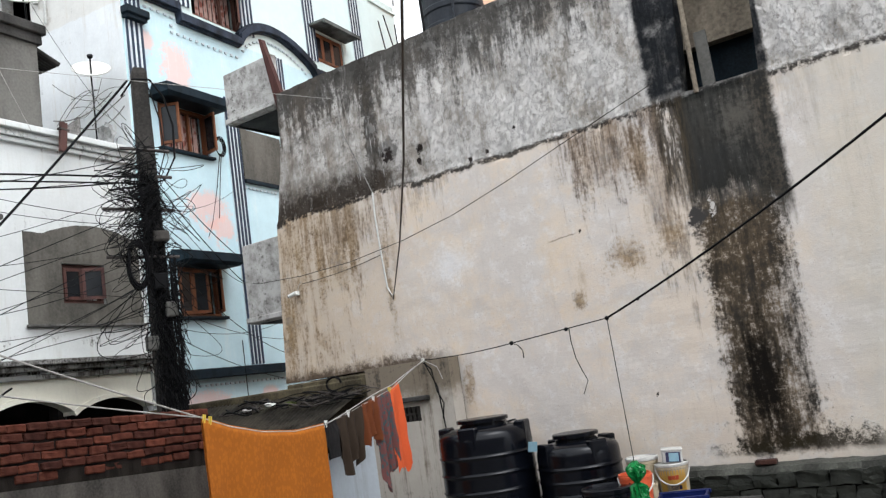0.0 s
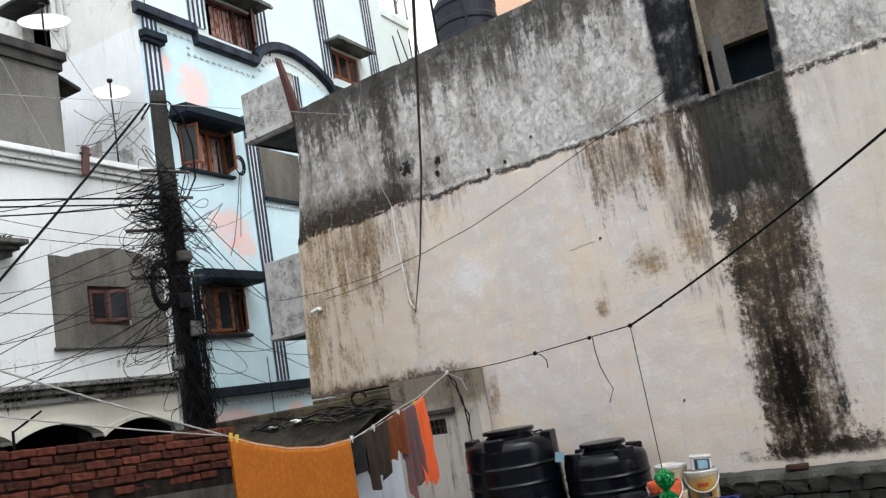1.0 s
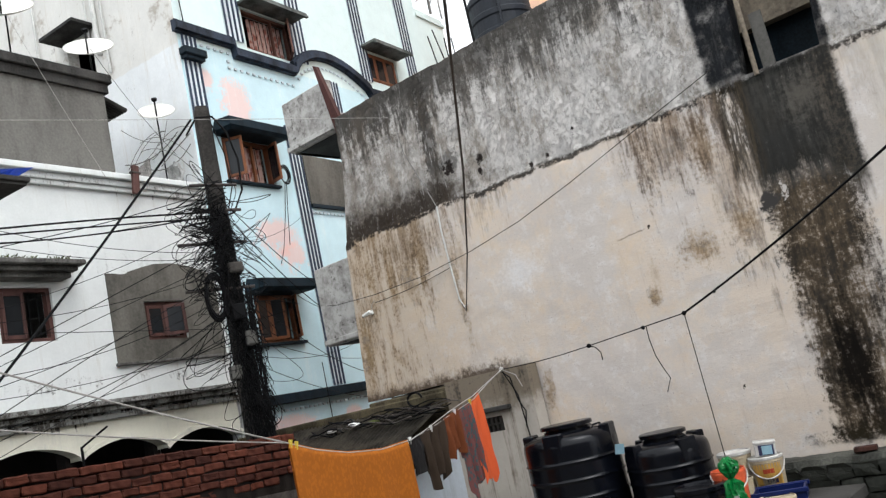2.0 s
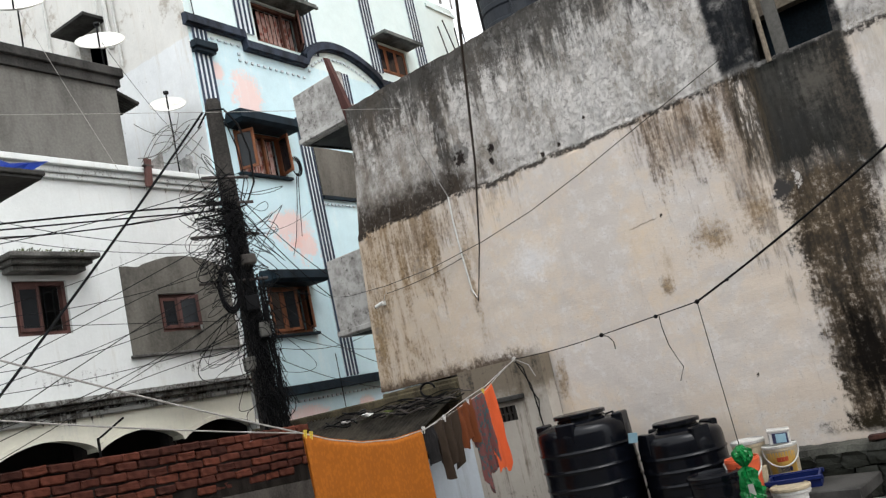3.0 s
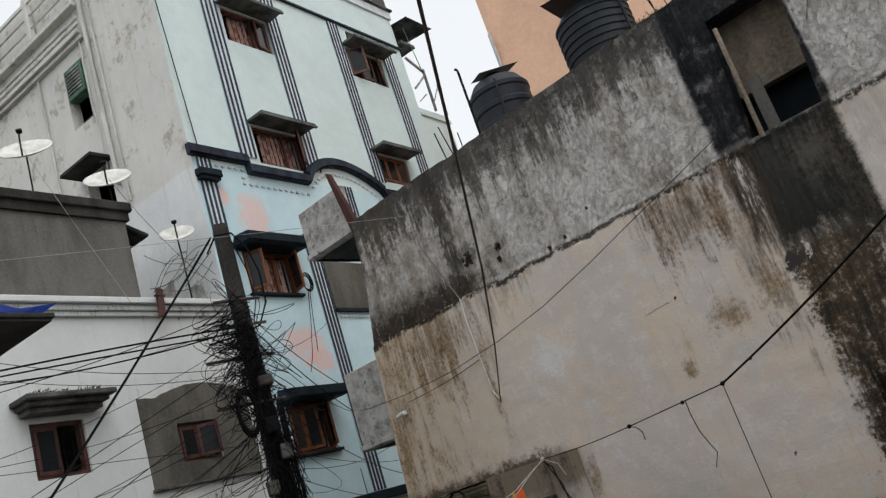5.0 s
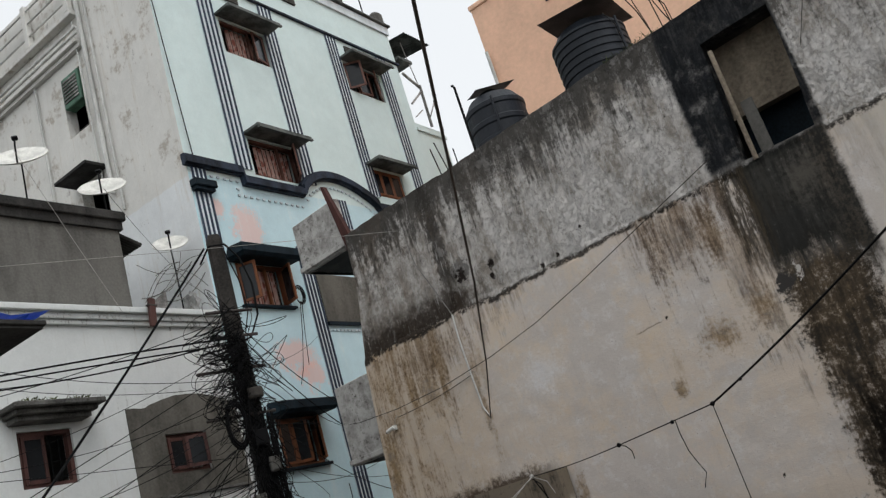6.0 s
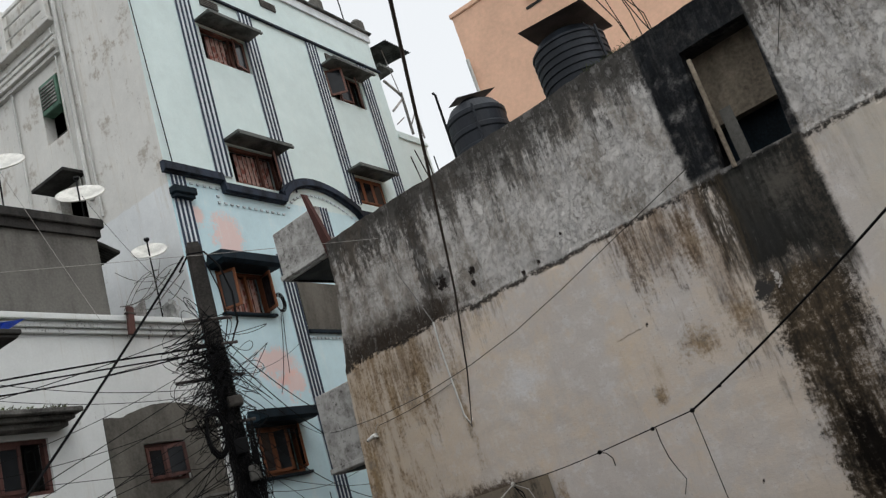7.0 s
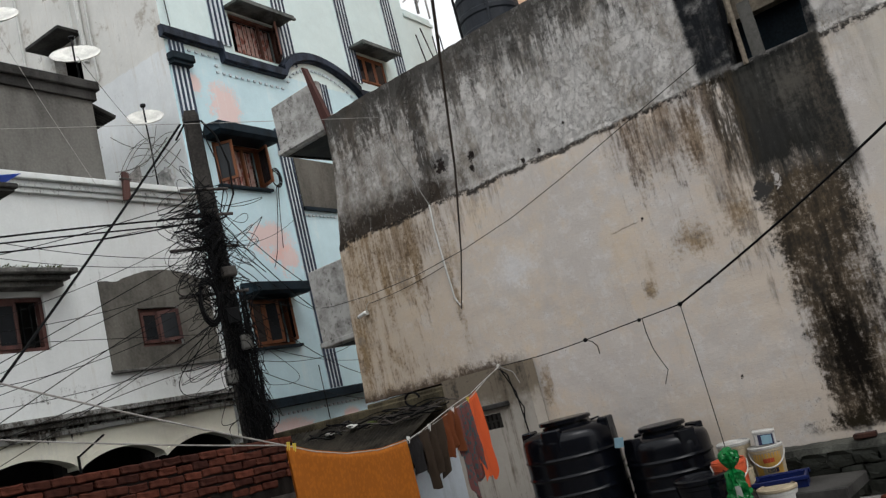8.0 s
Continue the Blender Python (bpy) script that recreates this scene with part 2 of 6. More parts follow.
    band = blend(smooth(n1 * 0.7 + st * 0.5, -0.05, 0.4) * smooth(s + n1 * 0.5, 4.2, 1.0) * 0.4, band, (0.2, 0.15, 0.105))
    band = blend(smooth(s + n1 * 0.5, 2.0, 1.5) * smooth(z + n2 * 0.3 + peel * 0.25, 7.62, 7.3) * smooth(chip + rag * 0.5, -0.45, -0.15) * 0.88, band, (0.036, 0.027, 0.02))
    band = blend(smooth((z - 8.2) * 0.8 + st * 0.9 + fi * 0.55 + sp * 0.25, 0.02, 0.42) * 0.62, band, (0.07, 0.065, 0.058))
    band = blend(smooth(fi * 0.9 - st * 0.3 + sp * 0.2, 0.3, 0.45) * smooth(z, 8.5, 8.0) * 0.4, band, (0.6, 0.585, 0.565))
    low = blend(smooth(n1 * 0.6 + n2 * 0.5 + sp * 0.2, 0.05, 0.45) * 0.3, low, (0.4, 0.365, 0.33))
    low = shade(sp * 0.11 + n3 * 0.07 + 1.06, low)
    low = blend(smooth(s + n1 * 0.4, 6.5, 7.2) * 0.45, low, (0.43, 0.405, 0.35))
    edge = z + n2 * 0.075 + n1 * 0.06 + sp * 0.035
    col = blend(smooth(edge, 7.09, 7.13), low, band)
    # crevice shade painted as a dark broken line along the band's crumbly edge
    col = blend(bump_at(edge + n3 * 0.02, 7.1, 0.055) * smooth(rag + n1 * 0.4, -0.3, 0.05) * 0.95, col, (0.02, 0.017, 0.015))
    # the great stain below the opening: brown runs, densest beside the middle
    body = smooth(s + n2 * 0.1, 5.42, 5.85) * smooth(s + n2 * 0.12, 6.92, 6.35)
    lower = smooth(body + run * 0.35 + sp * 0.42 + n2 * 0.25 + n3 * 0.1, 0.5, 0.95) * smooth(z + st * 0.15, 6.35, 5.85) * smooth(z + n2 * 0.15, 3.38, 3.5)
    dense = smooth(run * 0.75 + sp * 0.4 + n2 * 0.3 + bump_at(s, 6.08, 0.62) * 0.5 - smooth(s, 6.2, 6.6) * 0.15 + smooth(z, 4.9, 5.8) * 0.3, -0.32, 0.5)
    col = blend(lower * dense * 0.97, col, blend(smooth(run * 0.8 + n2 * 0.5 + sp * 0.3, -0.35, 0.3), (0.078, 0.056, 0.033), (0.013, 0.0105, 0.0075)))
    col = blend(lower * smooth(fi * 0.7 + sp * 0.5 - st * 0.4, 0.2, 0.5) * 0.4, col, (0.2, 0.145, 0.085))
    col = blend(smooth(blob(s + n2 * 0.07, z + n2 * 0.1, 6.06, 4.12, 0.3, 0.85) + sp * 0.4 + run * 0.7, 0.1, 0.8) * 0.96, col, (0.006, 0.005, 0.0045))
    # wet grey block above it, ending in a ragged foot
    upper = smooth(s + st * 0.05 + rag * 0.04, 5.6, 5.76) * smooth(s + sp * 0.03 + n2 * 0.03, 6.71, 6.63) * smooth(z + st * 0.28 + fi * 0.12 + sp * 0.1 + smooth(s, 6.3, 6.6) * 0.25, 5.8, 6.12) * smooth(edge, 7.25, 7.1)
    tone = blend(smooth(run + rag * 0.4, -0.25, 0.35), (0.007, 0.0078, 0.0072), (0.03, 0.03, 0.027))
    tone = blend(smooth(blob(s + n2 * 0.15, z + n2 * 0.2, 6.3, 6.75, 0.3, 0.4) + run * 0.7 + sp * 0.4, 0.1, 0.9) * 0.55, tone, (0.1, 0.092, 0.078))
    tone = blend(smooth(fi * 0.7 + sp * 0.5, 0.28, 0.42) * 0.55, tone, (0.13, 0.125, 0.115))
    tone = blend(smooth(s + n2 * 0.1, 6.25, 6.55) * smooth(rag + run * 0.5, -0.2, 0.4) * 0.5, tone, (0.085, 0.065, 0.045))
    tone = blend(bump_at(s, 5.95, 0.28) * smooth(z, 7.0, 6.3) * 0.7, tone, (0.011, 0.012, 0.0115))
    col = blend(upper * 0.97, col, tone)
    fringe = smooth(s + n2 * 0.05, 5.4, 5.5) * smooth(s, 5.85, 5.7) * smooth(z + st * 0.5, 5.95, 6.35) * smooth(edge, 7.25, 7.1)
    col = blend(fringe * smooth(run + fi * 0.5 + sp * 0.3, -0.5, -0.05) * 0.88, col, blend(smooth(fi, -0.2, 0.3), (0.05, 0.038, 0.024), (0.017, 0.015, 0.012)))
    strip = smooth(s + n2 * 0.04 + sp * 0.03, 5.38, 5.46) * smooth(s + sp * 0.02, 6.7, 6.66) * smooth(z + sp * 0.05, 7.12, 7.24)
    col = blend(strip * smooth(n2, -1.4, 0.1), col, blend(smooth(run + rag * 0.5, -0.1, 0.4), (0.017, 0.0185, 0.021), (0.05, 0.05, 0.05)))
    # mould along the foot, and damp at the lower left edge
    crest = inv(op("ABSOLUTE", s - 6.45) * 1.1) * 0.16 + 3.5
    col = blend(smooth((crest - z) * 3.2 + rag * 0.8 + n3 * 0.3 + n2 * 0.3, -0.1, 0.35) * smooth(s + n2 * 0.2, 5.4, 5.65) * smooth(s + n2 * 0.2, 7.3, 6.9) * smooth(z + n2 * 0.06, 3.38, 3.46) * 0.93, col, (0.018, 0.0145, 0.009))
    under = smooth(z + n2 * 0.14 + sp * 0.12 + st * 0.06, 5.0, 4.84) * smooth(s, 2.6, 1.9)
    col = blend(under * 0.92, col, (0.058, 0.04, 0.027))
    # broken spot with a pale rim
    col = blend(smooth(blob(s + n2 * 0.06, z + n2 * 0.06, 5.88, 5.9, 0.07, 0.17) + rag * 2.2, 0.45, 0.7), col, (0.42, 0.39, 0.36))
    col = blend(smooth(blob(s + n2 * 0.06, z + n2 * 0.05, 5.73, 5.86, 0.13, 0.12) + rag * 1.0, 0.1, 0.5), col, (0.045, 0.042, 0.04))
    for ds, dz, r in ((2.37, 7.5, 0.07), (2.33, 7.36, 0.05), (3.1, 7.17, 0.05), (3.35, 7.2, 0.035), (3.75, 7.38, 0.05), (4.39, 5.99, 0.022), (4.95, 4.1, 0.02), (1.85, 7.55, 0.13)):
        col = blend(smooth(blob(s + sp * 0.03, z + sp * 0.04, ds, dz, r, r * 1.2) + rag * 1.5, 0.2, 0.5) * smooth(blob(s, z, ds, dz, r * 2, r * 2), 0.0, 0.3), col, (0.024, 0.019, 0.017))
    for a0, a1, cz, k in ((3.95, 4.36, 5.93, 0.12),):
        line = op("ABSOLUTE", z - cz - (s - a0) * k + n2 * 0.025 + sp * 0.02)
        col = blend(smooth(line, 0.012, 0.004) * smooth(s, a0, a0 + 0.08) * smooth(s, a1, a1 - 0.08) * 0.6, col, (0.09, 0.075, 0.06))
    up = smooth(z, 7.08, 7.14)
    relief = n2 * (up * 0.4 + 0.06) + sp * (up * 0.4 + 0.025) + n3 * 0.03 + smooth(ridge, 0.0, 0.12) * up * 0.3 + (smooth(peel, 0.08, 0.16) + smooth(chip, -0.3, -0.2) * 0.5) * up * 0.6
    return finish(m, col, inv(up * 0.1 + 0.1), relief, 0.02, strength=0.95, spec=0.03)


def painted(name, top, lower, split_z, dirt=(0.3, 0.27, 0.23), amount=0.5, pink=(), peel=None, mould=(), blots=0.0, soft=0.02):
    """Facade paint, faded and streaked; top colour above split_z; peeled patches at (x, z, rx, rz)."""
    m = material(name)
    c = coords()
    s, y, z = split(c)
    n1, n2, n3 = signed(c, 0.7, 5), signed(c, 4.0, 7), signed(c, 26.0, 6)
    run = signed(scaled(c, 4.5, 4.5, 0.28), 1.0, 7, 0.66) * 0.6 + signed(scaled(c, 18.0, 18.0, 0.9), 1.0, 5) * 0.45
    col = blend(smooth(z + n2 * soft * 2.0, split_z - soft, split_z + soft), lower, top)
    col = shade(n1 * 0.12 + n3 * 0.07 + n2 * 0.06 + 0.93, col)
    for ps, pz, rs, rz in pink:
        f = smooth(blob(s + n2 * 0.15, z + n2 * 0.2, ps, pz, rs, rz) + n2 * 0.7 + n3 * 0.4, 0.15, 0.5)
        col = blend(f * 0.68, col, peel)
    col = blend(smooth(run + n2 * 0.3 + n1 * 0.3, 0.05, 0.6) * amount, col, dirt)
    col = blend(smooth(run + n3 * 0.5, 0.35, 0.7) * amount * 0.6, col, shade(0.45, (dirt[0], dirt[1], dirt[2])))
    if blots:
        f = smooth(signed(c, 1.3, 7, 0.72) + n2 * 0.4 + n3 * 0.25, 0.12, 0.5) * smooth(z, 12.2, 12.6)
        col = blend(f * blots, col, (0.3, 0.255, 0.2))
        f = smooth(signed(scaled(c, 2.2, 2.2, 1.2), 1.0, 8, 0.75) + n3 * 0.4, 0.36, 0.65)
        col = blend(f * blots, col, (0.16, 0.14, 0.12))
    for pz, half, k in mould:
        f = smooth(bump_at(z + n2 * 0.1 + run * 0.3, pz, half) * 0.6 + n3 * 0.4 + run * 0.55 + n2 * 0.35, 0.62 - 0.27 * (k >= 1.0), 0.95 - 0.2 * (k >= 1.0))
        col = blend(f * k, col, (0.045, 0.04, 0.034))
    return finish(m, col, 0.8, n2 * 0.25 + n3 * 0.2, 0.008, strength=0.6, spec=0.2)


M_LEDGE = painted("mouldy_ledge_paint", (0.25, 0.25, 0.235), (0.25, 0.25, 0.235), 0, (0.1, 0.09, 0.075), 0.9, mould=((5.6, 0.3, 1.0),))
M_STAIN = stained_wall()
M_AQUA = painted("aqua_paint", (0.62, 0.73, 0.715), (0.52, 0.69, 0.735), 12.3, (0.66, 0.71, 0.69), 0.5,
                 [(1.25, 11.2, 0.55, 0.8), (1.7, 8.5, 0.8, 0.5), (2.1, 8.1, 0.5, 0.4), (0.5, 11.6, 0.3, 0.3), (1.2, 4.75, 0.9, 0.35), (3.0, 4.75, 0.4, 0.3)], (0.74, 0.46, 0.4))
M_SIDE = painted("side_paint", (0.68, 0.67, 0.63), (0.72, 0.74, 0.74), 12.25, (0.5, 0.45, 0.37), 0.55, blots=0.7)
M_WHITE = painted("old_white_paint", (0.64, 0.66, 0.645), (0.66, 0.64, 0.54), 5.5, (0.5, 0.49, 0.45), 0.6, mould=((6.05, 0.2, 0.85), (5.58, 0.2, 1.0), (9.2, 0.2, 0.8), (7.9, 0.5, 0.4)))
M_NAVY = plain("navy_paint", (0.0115, 0.021, 0.029), 0.6, 0.5, spec=0.1)
M_STRIPE = plain("white_stripe_paint", (0.62, 0.67, 0.69), 0.65, 0.2)
M_GREY = plain("grey_cement", (0.13, 0.125, 0.113), 0.85, 0.35, 4)
M_PANEL = plain("bare_cement_panel", (0.12, 0.113, 0.097), 0.85, 0.4, 4)
M_HOOD = plain("rain_washed_hood_cement", (0.12, 0.13, 0.122), 0.8, 0.6, 7, dist=0.005)
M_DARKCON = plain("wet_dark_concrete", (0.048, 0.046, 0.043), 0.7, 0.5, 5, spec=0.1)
M_CONC = plain("weathered_concrete", (0.36, 0.345, 0.325), 0.8, 0.65, 5, dist=0.006)
M_POLE = plain("pole_concrete", (0.055, 0.05, 0.045), 0.8, 0.5, 6, spec=0.08)
M_WOOD = plain("reddish_window_wood", (0.15, 0.07, 0.052), 0.5, 0.45, 10)
M_ORANGEWOOD = plain("orange_window_wood", (0.19, 0.07, 0.03), 0.5, 0.4, 10)
M_MAROON = plain("maroon_window_wood", (0.085, 0.04, 0.034), 0.5, 0.45, 10)
# near-black colour that stands for shade inside rooms and behind openings
M_DARK = plain("painted_room_shade", (0.025, 0.022, 0.022), 0.8, 0.4)
M_CABLE = plain("black_cable_rubber", (0.006, 0.006, 0.0065), 0.55, 0.3, spec=0.06)
M_ROPE = plain("pale_nylon_rope", (0.33, 0.315, 0.29), 0.7, 0.25, 30)
M_TANK = plain("black_tank_plastic", (0.0025, 0.0032, 0.0055), 0.22, 0.35, 5, dist=0.001, spec=0.2)
M_ROOFTANK = plain("grey_tank_plastic", (0.02, 0.024, 0.031), 0.5, 0.35, 5)
M_MORTAR = plain("dark_mortar", (0.065, 0.058, 0.05), 0.9, 0.55, 8)
M_RUBBLE = plain("black_mossy_stone", (0.016, 0.017, 0.013), 0.7, 0.7, 8, dist=0.01)
M_ORANGE = plain("orange_facade_paint", (0.8, 0.5, 0.35), 0.75, 0.16, 1.5, dist=0.001, streak=False)
M_SHEET = plain("rusty_sheet_metal", (0.06, 0.05, 0.045), 0.55, 0.5, 6)
M_PIPE = plain("white_plastic_pipe", (0.6, 0.6, 0.57), 0.45, 0.3, 6)
M_GROUND = plain("wet_street", (0.06, 0.058, 0.055), 0.4, 0.5, 2)
M_TERR = plain("terrace_cement", (0.22, 0.21, 0.195), 0.6, 0.5, 2)


def brick_material():
    m = material("red_brick")
    c = coords()
    n = Sock.tree.nodes.new("ShaderNodeObjectInfo")
    rnd = Sock(n.outputs["Random"])
    g, big = grain(c, 60.0, 5), grain(c, 9.0, 5)
    col = blend(rnd, (0.036, 0.0145, 0.011), (0.1, 0.032, 0.02))
    col = shade(smooth(big, 0.3, 0.7) * 0.55 + (g - 0.5) * 0.4 + 0.6, col)
    col = blend(smooth(big, 0.55, 0.72) * 0.6, col, (0.042, 0.033, 0.028))
    return finish(m, col, 0.9, g, 0.006, spec=0.05)


M_BRICK = brick_material()


def cloth(name, colour, second=None, scale=5.0, pattern=0.5):
    m = material(name)
    c = coords()
    weave = grain(c, 220.0, 2)
    col = colour
    if second:
        w = Sock.tree.nodes.new("ShaderNodeTexVoronoi")
        plug(w.inputs["Vector"], scaled(c, scale, scale, scale * 0.55))
        w.inputs["Scale"].default_value = 3.0
        n = grain(scaled(c, scale * 3.2, 1, scale * 1.5), 1.0, 2)
        col = blend(smooth(Sock(w.outputs["Distance"]) * 0.5 + n * 0.6, 0.45, 0.56) * pattern, colour, second)
    else:
        col = blend(0.0, colour, colour)
    col = shade(weave * 0.36 + 0.82, col)
    return finish(m, col, 0.9, weave, 0.002, spec=0.2)


M_TOWEL = cloth("ochre_towel", (0.29, 0.088, 0.007), (0.2, 0.057, 0.005), 12.0, 0.5)
M_OLIVE = cloth("olive_brown_cloth", (0.025, 0.016, 0.01))
M_RUST = cloth("rust_cloth", (0.1, 0.027, 0.008))
M_BLACKCLOTH = cloth("black_cloth", (0.01, 0.009, 0.009))
M_FLORAL = cloth("floral_cloth", (0.035, 0.06, 0.066), (0.16, 0.03, 0.02), 12.0, 0.6)
M_CORAL = cloth("coral_cloth", (0.5, 0.085, 0.025))

# ---- ground ----
ground = part("ground", box(-400, 400, -400, 400, -0.5, 0), M_GROUND)
tagged(ground, "wet dark street ground between the houses", "ground", kind="structure")
terrace = part("terrace", box(-9, 9, -2.5, 10.4, TERRACE - 0.2, TERRACE), M_TERR)
tagged(terrace, "plain cement terrace slab", "terrace", kind="structure")
tb = bmesh.new()
for a, b, c, d in ((-9, -8.75, -2.5, 10.4), (8.75, 9, -2.5, 10.4), (-8.75, 8.75, -2.5, -2.25), (-8.75, 8.75, 10.15, 10.4)):
    slab(tb, a, b, c, d, 0, TERRACE - 0.2)
tagged(part("terrace_base", tb, M_TERR), "cement walls that carry the terrace", "wall", kind="structure")


# unseen plain blocks behind and left of the standing point, added to cut sky light
sky_blocks = slab(box(-12, 12, -6, -3.2, 0, 7.5), -14, -11, -6, 7, 0, 8.0)
tagged(part("wall_own_house", sky_blocks, M_CONC), "unseen plain cement blocks added to hold back sky light", "wall", kind="structure")


# ---- the great stained wall ----
LEFT_EDGE = ((2.0, -0.46), (4.75, -0.46), (7.15, -0.27), (8.2, -0.05), (9.4, 0.0))


def lean(x, z):
    for (za, xa), (zb, xb) in zip(LEFT_EDGE, LEFT_EDGE[1:]):
        if za <= z <= zb:
            x0 = xa + (xb - xa) * (z - za) / (zb - za)
            return x0 + x * (10.0 - x0) / 10.0
    return x


def cells_wall(xs, zs, keep, y1, face, top=None):
    """A wall of small cells, with the front moved by face(x, z); cells where keep is false are left out."""
    verts, faces, index = [], [], {}

    def vert(i, k, back):
        key = (i, k, back)
        if key not in index:
            x, z = xs[i], zs[k]
            if top and k == len(zs) - 1:
                z += top(x)
            index[key] = len(verts)
            verts.append((lean(x, z), y1 if back else face(x, z), z))
        return index[key]

    ok = [[keep((xs[i] + xs[i + 1]) / 2, (zs[k] + zs[k + 1]) / 2) for k in range(len(zs) - 1)] for i in range(len(xs) - 1)]
    test = lambda i, k: 0 <= i < len(xs) - 1 and 0 <= k < len(zs) - 1 and ok[i][k]
    for i in range(len(xs) - 1):
        for k in range(len(zs) - 1):
            if not ok[i][k]:
                continue
            v = lambda di, dk, b: vert(i + di, k + dk, b)
            faces.append((v(0, 0, 0), v(1, 0, 0), v(1, 1, 0), v(0, 1, 0)))
            faces.append((v(0, 0, 1), v(0, 1, 1), v(1, 1, 1), v(1, 0, 1)))
            if not test(i - 1, k):
                faces.append((v(0, 0, 0), v(0, 1, 0), v(0, 1, 1), v(0, 0, 1)))
            if not test(i + 1, k):
                faces.append((v(1, 0, 0), v(1, 0, 1), v(1, 1, 1), v(1, 1, 0)))
            if not test(i, k - 1):
                faces.append((v(0, 0, 0), v(0, 0, 1), v(1, 0, 1), v(1, 0, 0)))
            if not test(i, k + 1):
                faces.append((v(0, 1, 0), v(1, 1, 0), v(1, 1, 1), v(0, 1, 1)))
    me = bpy.data.meshes.new("wall")
    me.from_pydata(verts, [], faces)
    return me


def wall_face(x, z):
    p = Vector((x, 0, z))
    y = 0.02 * noise.noise(p * 0.9) + 0.006 * noise.noise(p * 5)
    rag = 7.11 + 0.07 * noise.noise(p * 2.2) + 0.05 * noise.noise(p * 9)
    if z > rag:
        y += 0.03 + 0.014 * noise.noise(p * 4.0) + 0.008 * noise.noise(p * 12)
    return y


def span(a, b, step, *extra):
    n = max(1, round((b - a) / step))
    v = [a + (b - a) * i / n for i in range(n + 1)]
    for e in extra:
        k = min(range(len(v)), key=lambda q: abs(v[q] - e))
        v[k] = e
    return v


OPEN = (5.9, 6.67, 7.17, 8.56)
LOWEDGE = 4.83
w_me = cells_wall(span(0, 10, 0.06, 1.9, OPEN[0], OPEN[1]), span(2.85, 9.0, 0.06, LOWEDGE, OPEN[2], OPEN[3]),
                  lambda x, z: not (OPEN[0] < x < OPEN[1] and OPEN[2] < z < OPEN[3]) and not (x < 1.9 and z < LOWEDGE),
                  0.23, wall_face, lambda x: 0.05 * noise.noise(Vector((x * 0.7, 3, 0))) + 0.02 * noise.noise(Vector((x * 5, 3, 0))))
w_me.materials.append(M_STAIN)
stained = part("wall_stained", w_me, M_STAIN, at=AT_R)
tagged(stained, "tall blank plaster wall, cream below and grey cement above, streaked black by rain", "wall", kind="structure")
# rest of that house, behind the wall
tagged(part("wall_rear_rooms", holed(0.3, 10, 2.85, 8.9, 0.95, 1.1, []), M_GREY, at=AT_R), "plain cement inner wall behind the opening", "wall", kind="structure")
rf = slab(box(0.05, 5.0, 0.24, 7, 8.0, 8.2), 0.05, 0.25, 0.3, 7, 0, 8.0)
slab(rf, 5.0, 10, 0.24, 7, 8.72, 8.9)
tagged(part("roof_terrace", rf, M_CONC, at=AT_R), "flat concrete roof behind the parapet", "roof", kind="structure")

# ---- red brick wall with a plastered foot ----
K0, K1, KTOP = -5.0, 0.25, 4.60
ktop = lambda x: KTOP - 0.022 * (x - K1)
foot = bmesh.new()
slab(foot, K0, K1, 0.0, 0.22, 0, 4.1)
for q in foot.verts:
    if q.co.z > 1:
        q.co.z -= 0.06 * (q.co.x - K1)
kwall = tagged(part("wall_brick", foot, M_MORTAR, at=AT_K), "low wall of bare red bricks on a plastered foot", "wall", kind="structure")

# ---- blue apartment house ----
house = thing("apartment_building", AT_B, "pale aqua blue four-storey apartment house with navy trim", "building")
WINS = [(1.85, 3.3, 12.58, 13.5), (1.88, 3.3, 15.72, 16.62), (6.25, 7.8, 15.95, 16.85), (6.02, 7.4, 12.76, 13.56), (0.65, 1.95, 9.55, 10.45), (0.75, 1.85, 6.36, 7.3)]
wb = holed(-0.015, 9.0, 0, 18.9, 0, 0.25, WINS)
part("front_wall", wb, M_AQUA, house)
SIDEWIN = [(2.62, 3.35, 14.8, 16.3), (2.45, 3.3, 12.6, 13.55)]
sw = holed(0.004, 10, 0, 18.88, -0.02, 0.25, SIDEWIN)
bmesh.ops.transform(sw, verts=sw.verts, matrix=Matrix(((0, 1, 0, 0), (1, 0, 0, 0), (0, 0, 1, 0), (0, 0, 0, 1))))
part("side_wall", sw, M_SIDE, house)
part("rear_wall", slab(slab(box(8.75, 9.0, 0.25, 10, 0, 18.3), 0.25, 8.75, 9.75, 10, 0, 18.3), 0.25, 8.75, 0.25, 9.75, 18.0, 18.2), M_SIDE, house)
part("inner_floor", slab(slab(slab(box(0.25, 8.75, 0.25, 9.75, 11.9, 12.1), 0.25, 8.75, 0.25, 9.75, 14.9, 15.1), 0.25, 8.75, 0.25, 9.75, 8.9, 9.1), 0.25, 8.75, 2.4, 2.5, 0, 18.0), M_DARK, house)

# ---- old white house ----
white = thing("white_house", AT_B, "old white-painted house with mouldy ledges, partly bare cement", "building")
AWINS = [(-1.72, -0.9, 6.58, 7.22), (-4.13, -3.3, 6.67, 7.47)]
part("front_wall", holed(-8, -0.08, 5.5, 9.3, 0, 0.25, AWINS), M_WHITE, white)
part("flat_roof", slab(box(-8, -0.08, 0.25, 6, 9.0, 9.2), -8, -0.1, 2.4, 2.5, 0, 9.0), M_GREY, white)


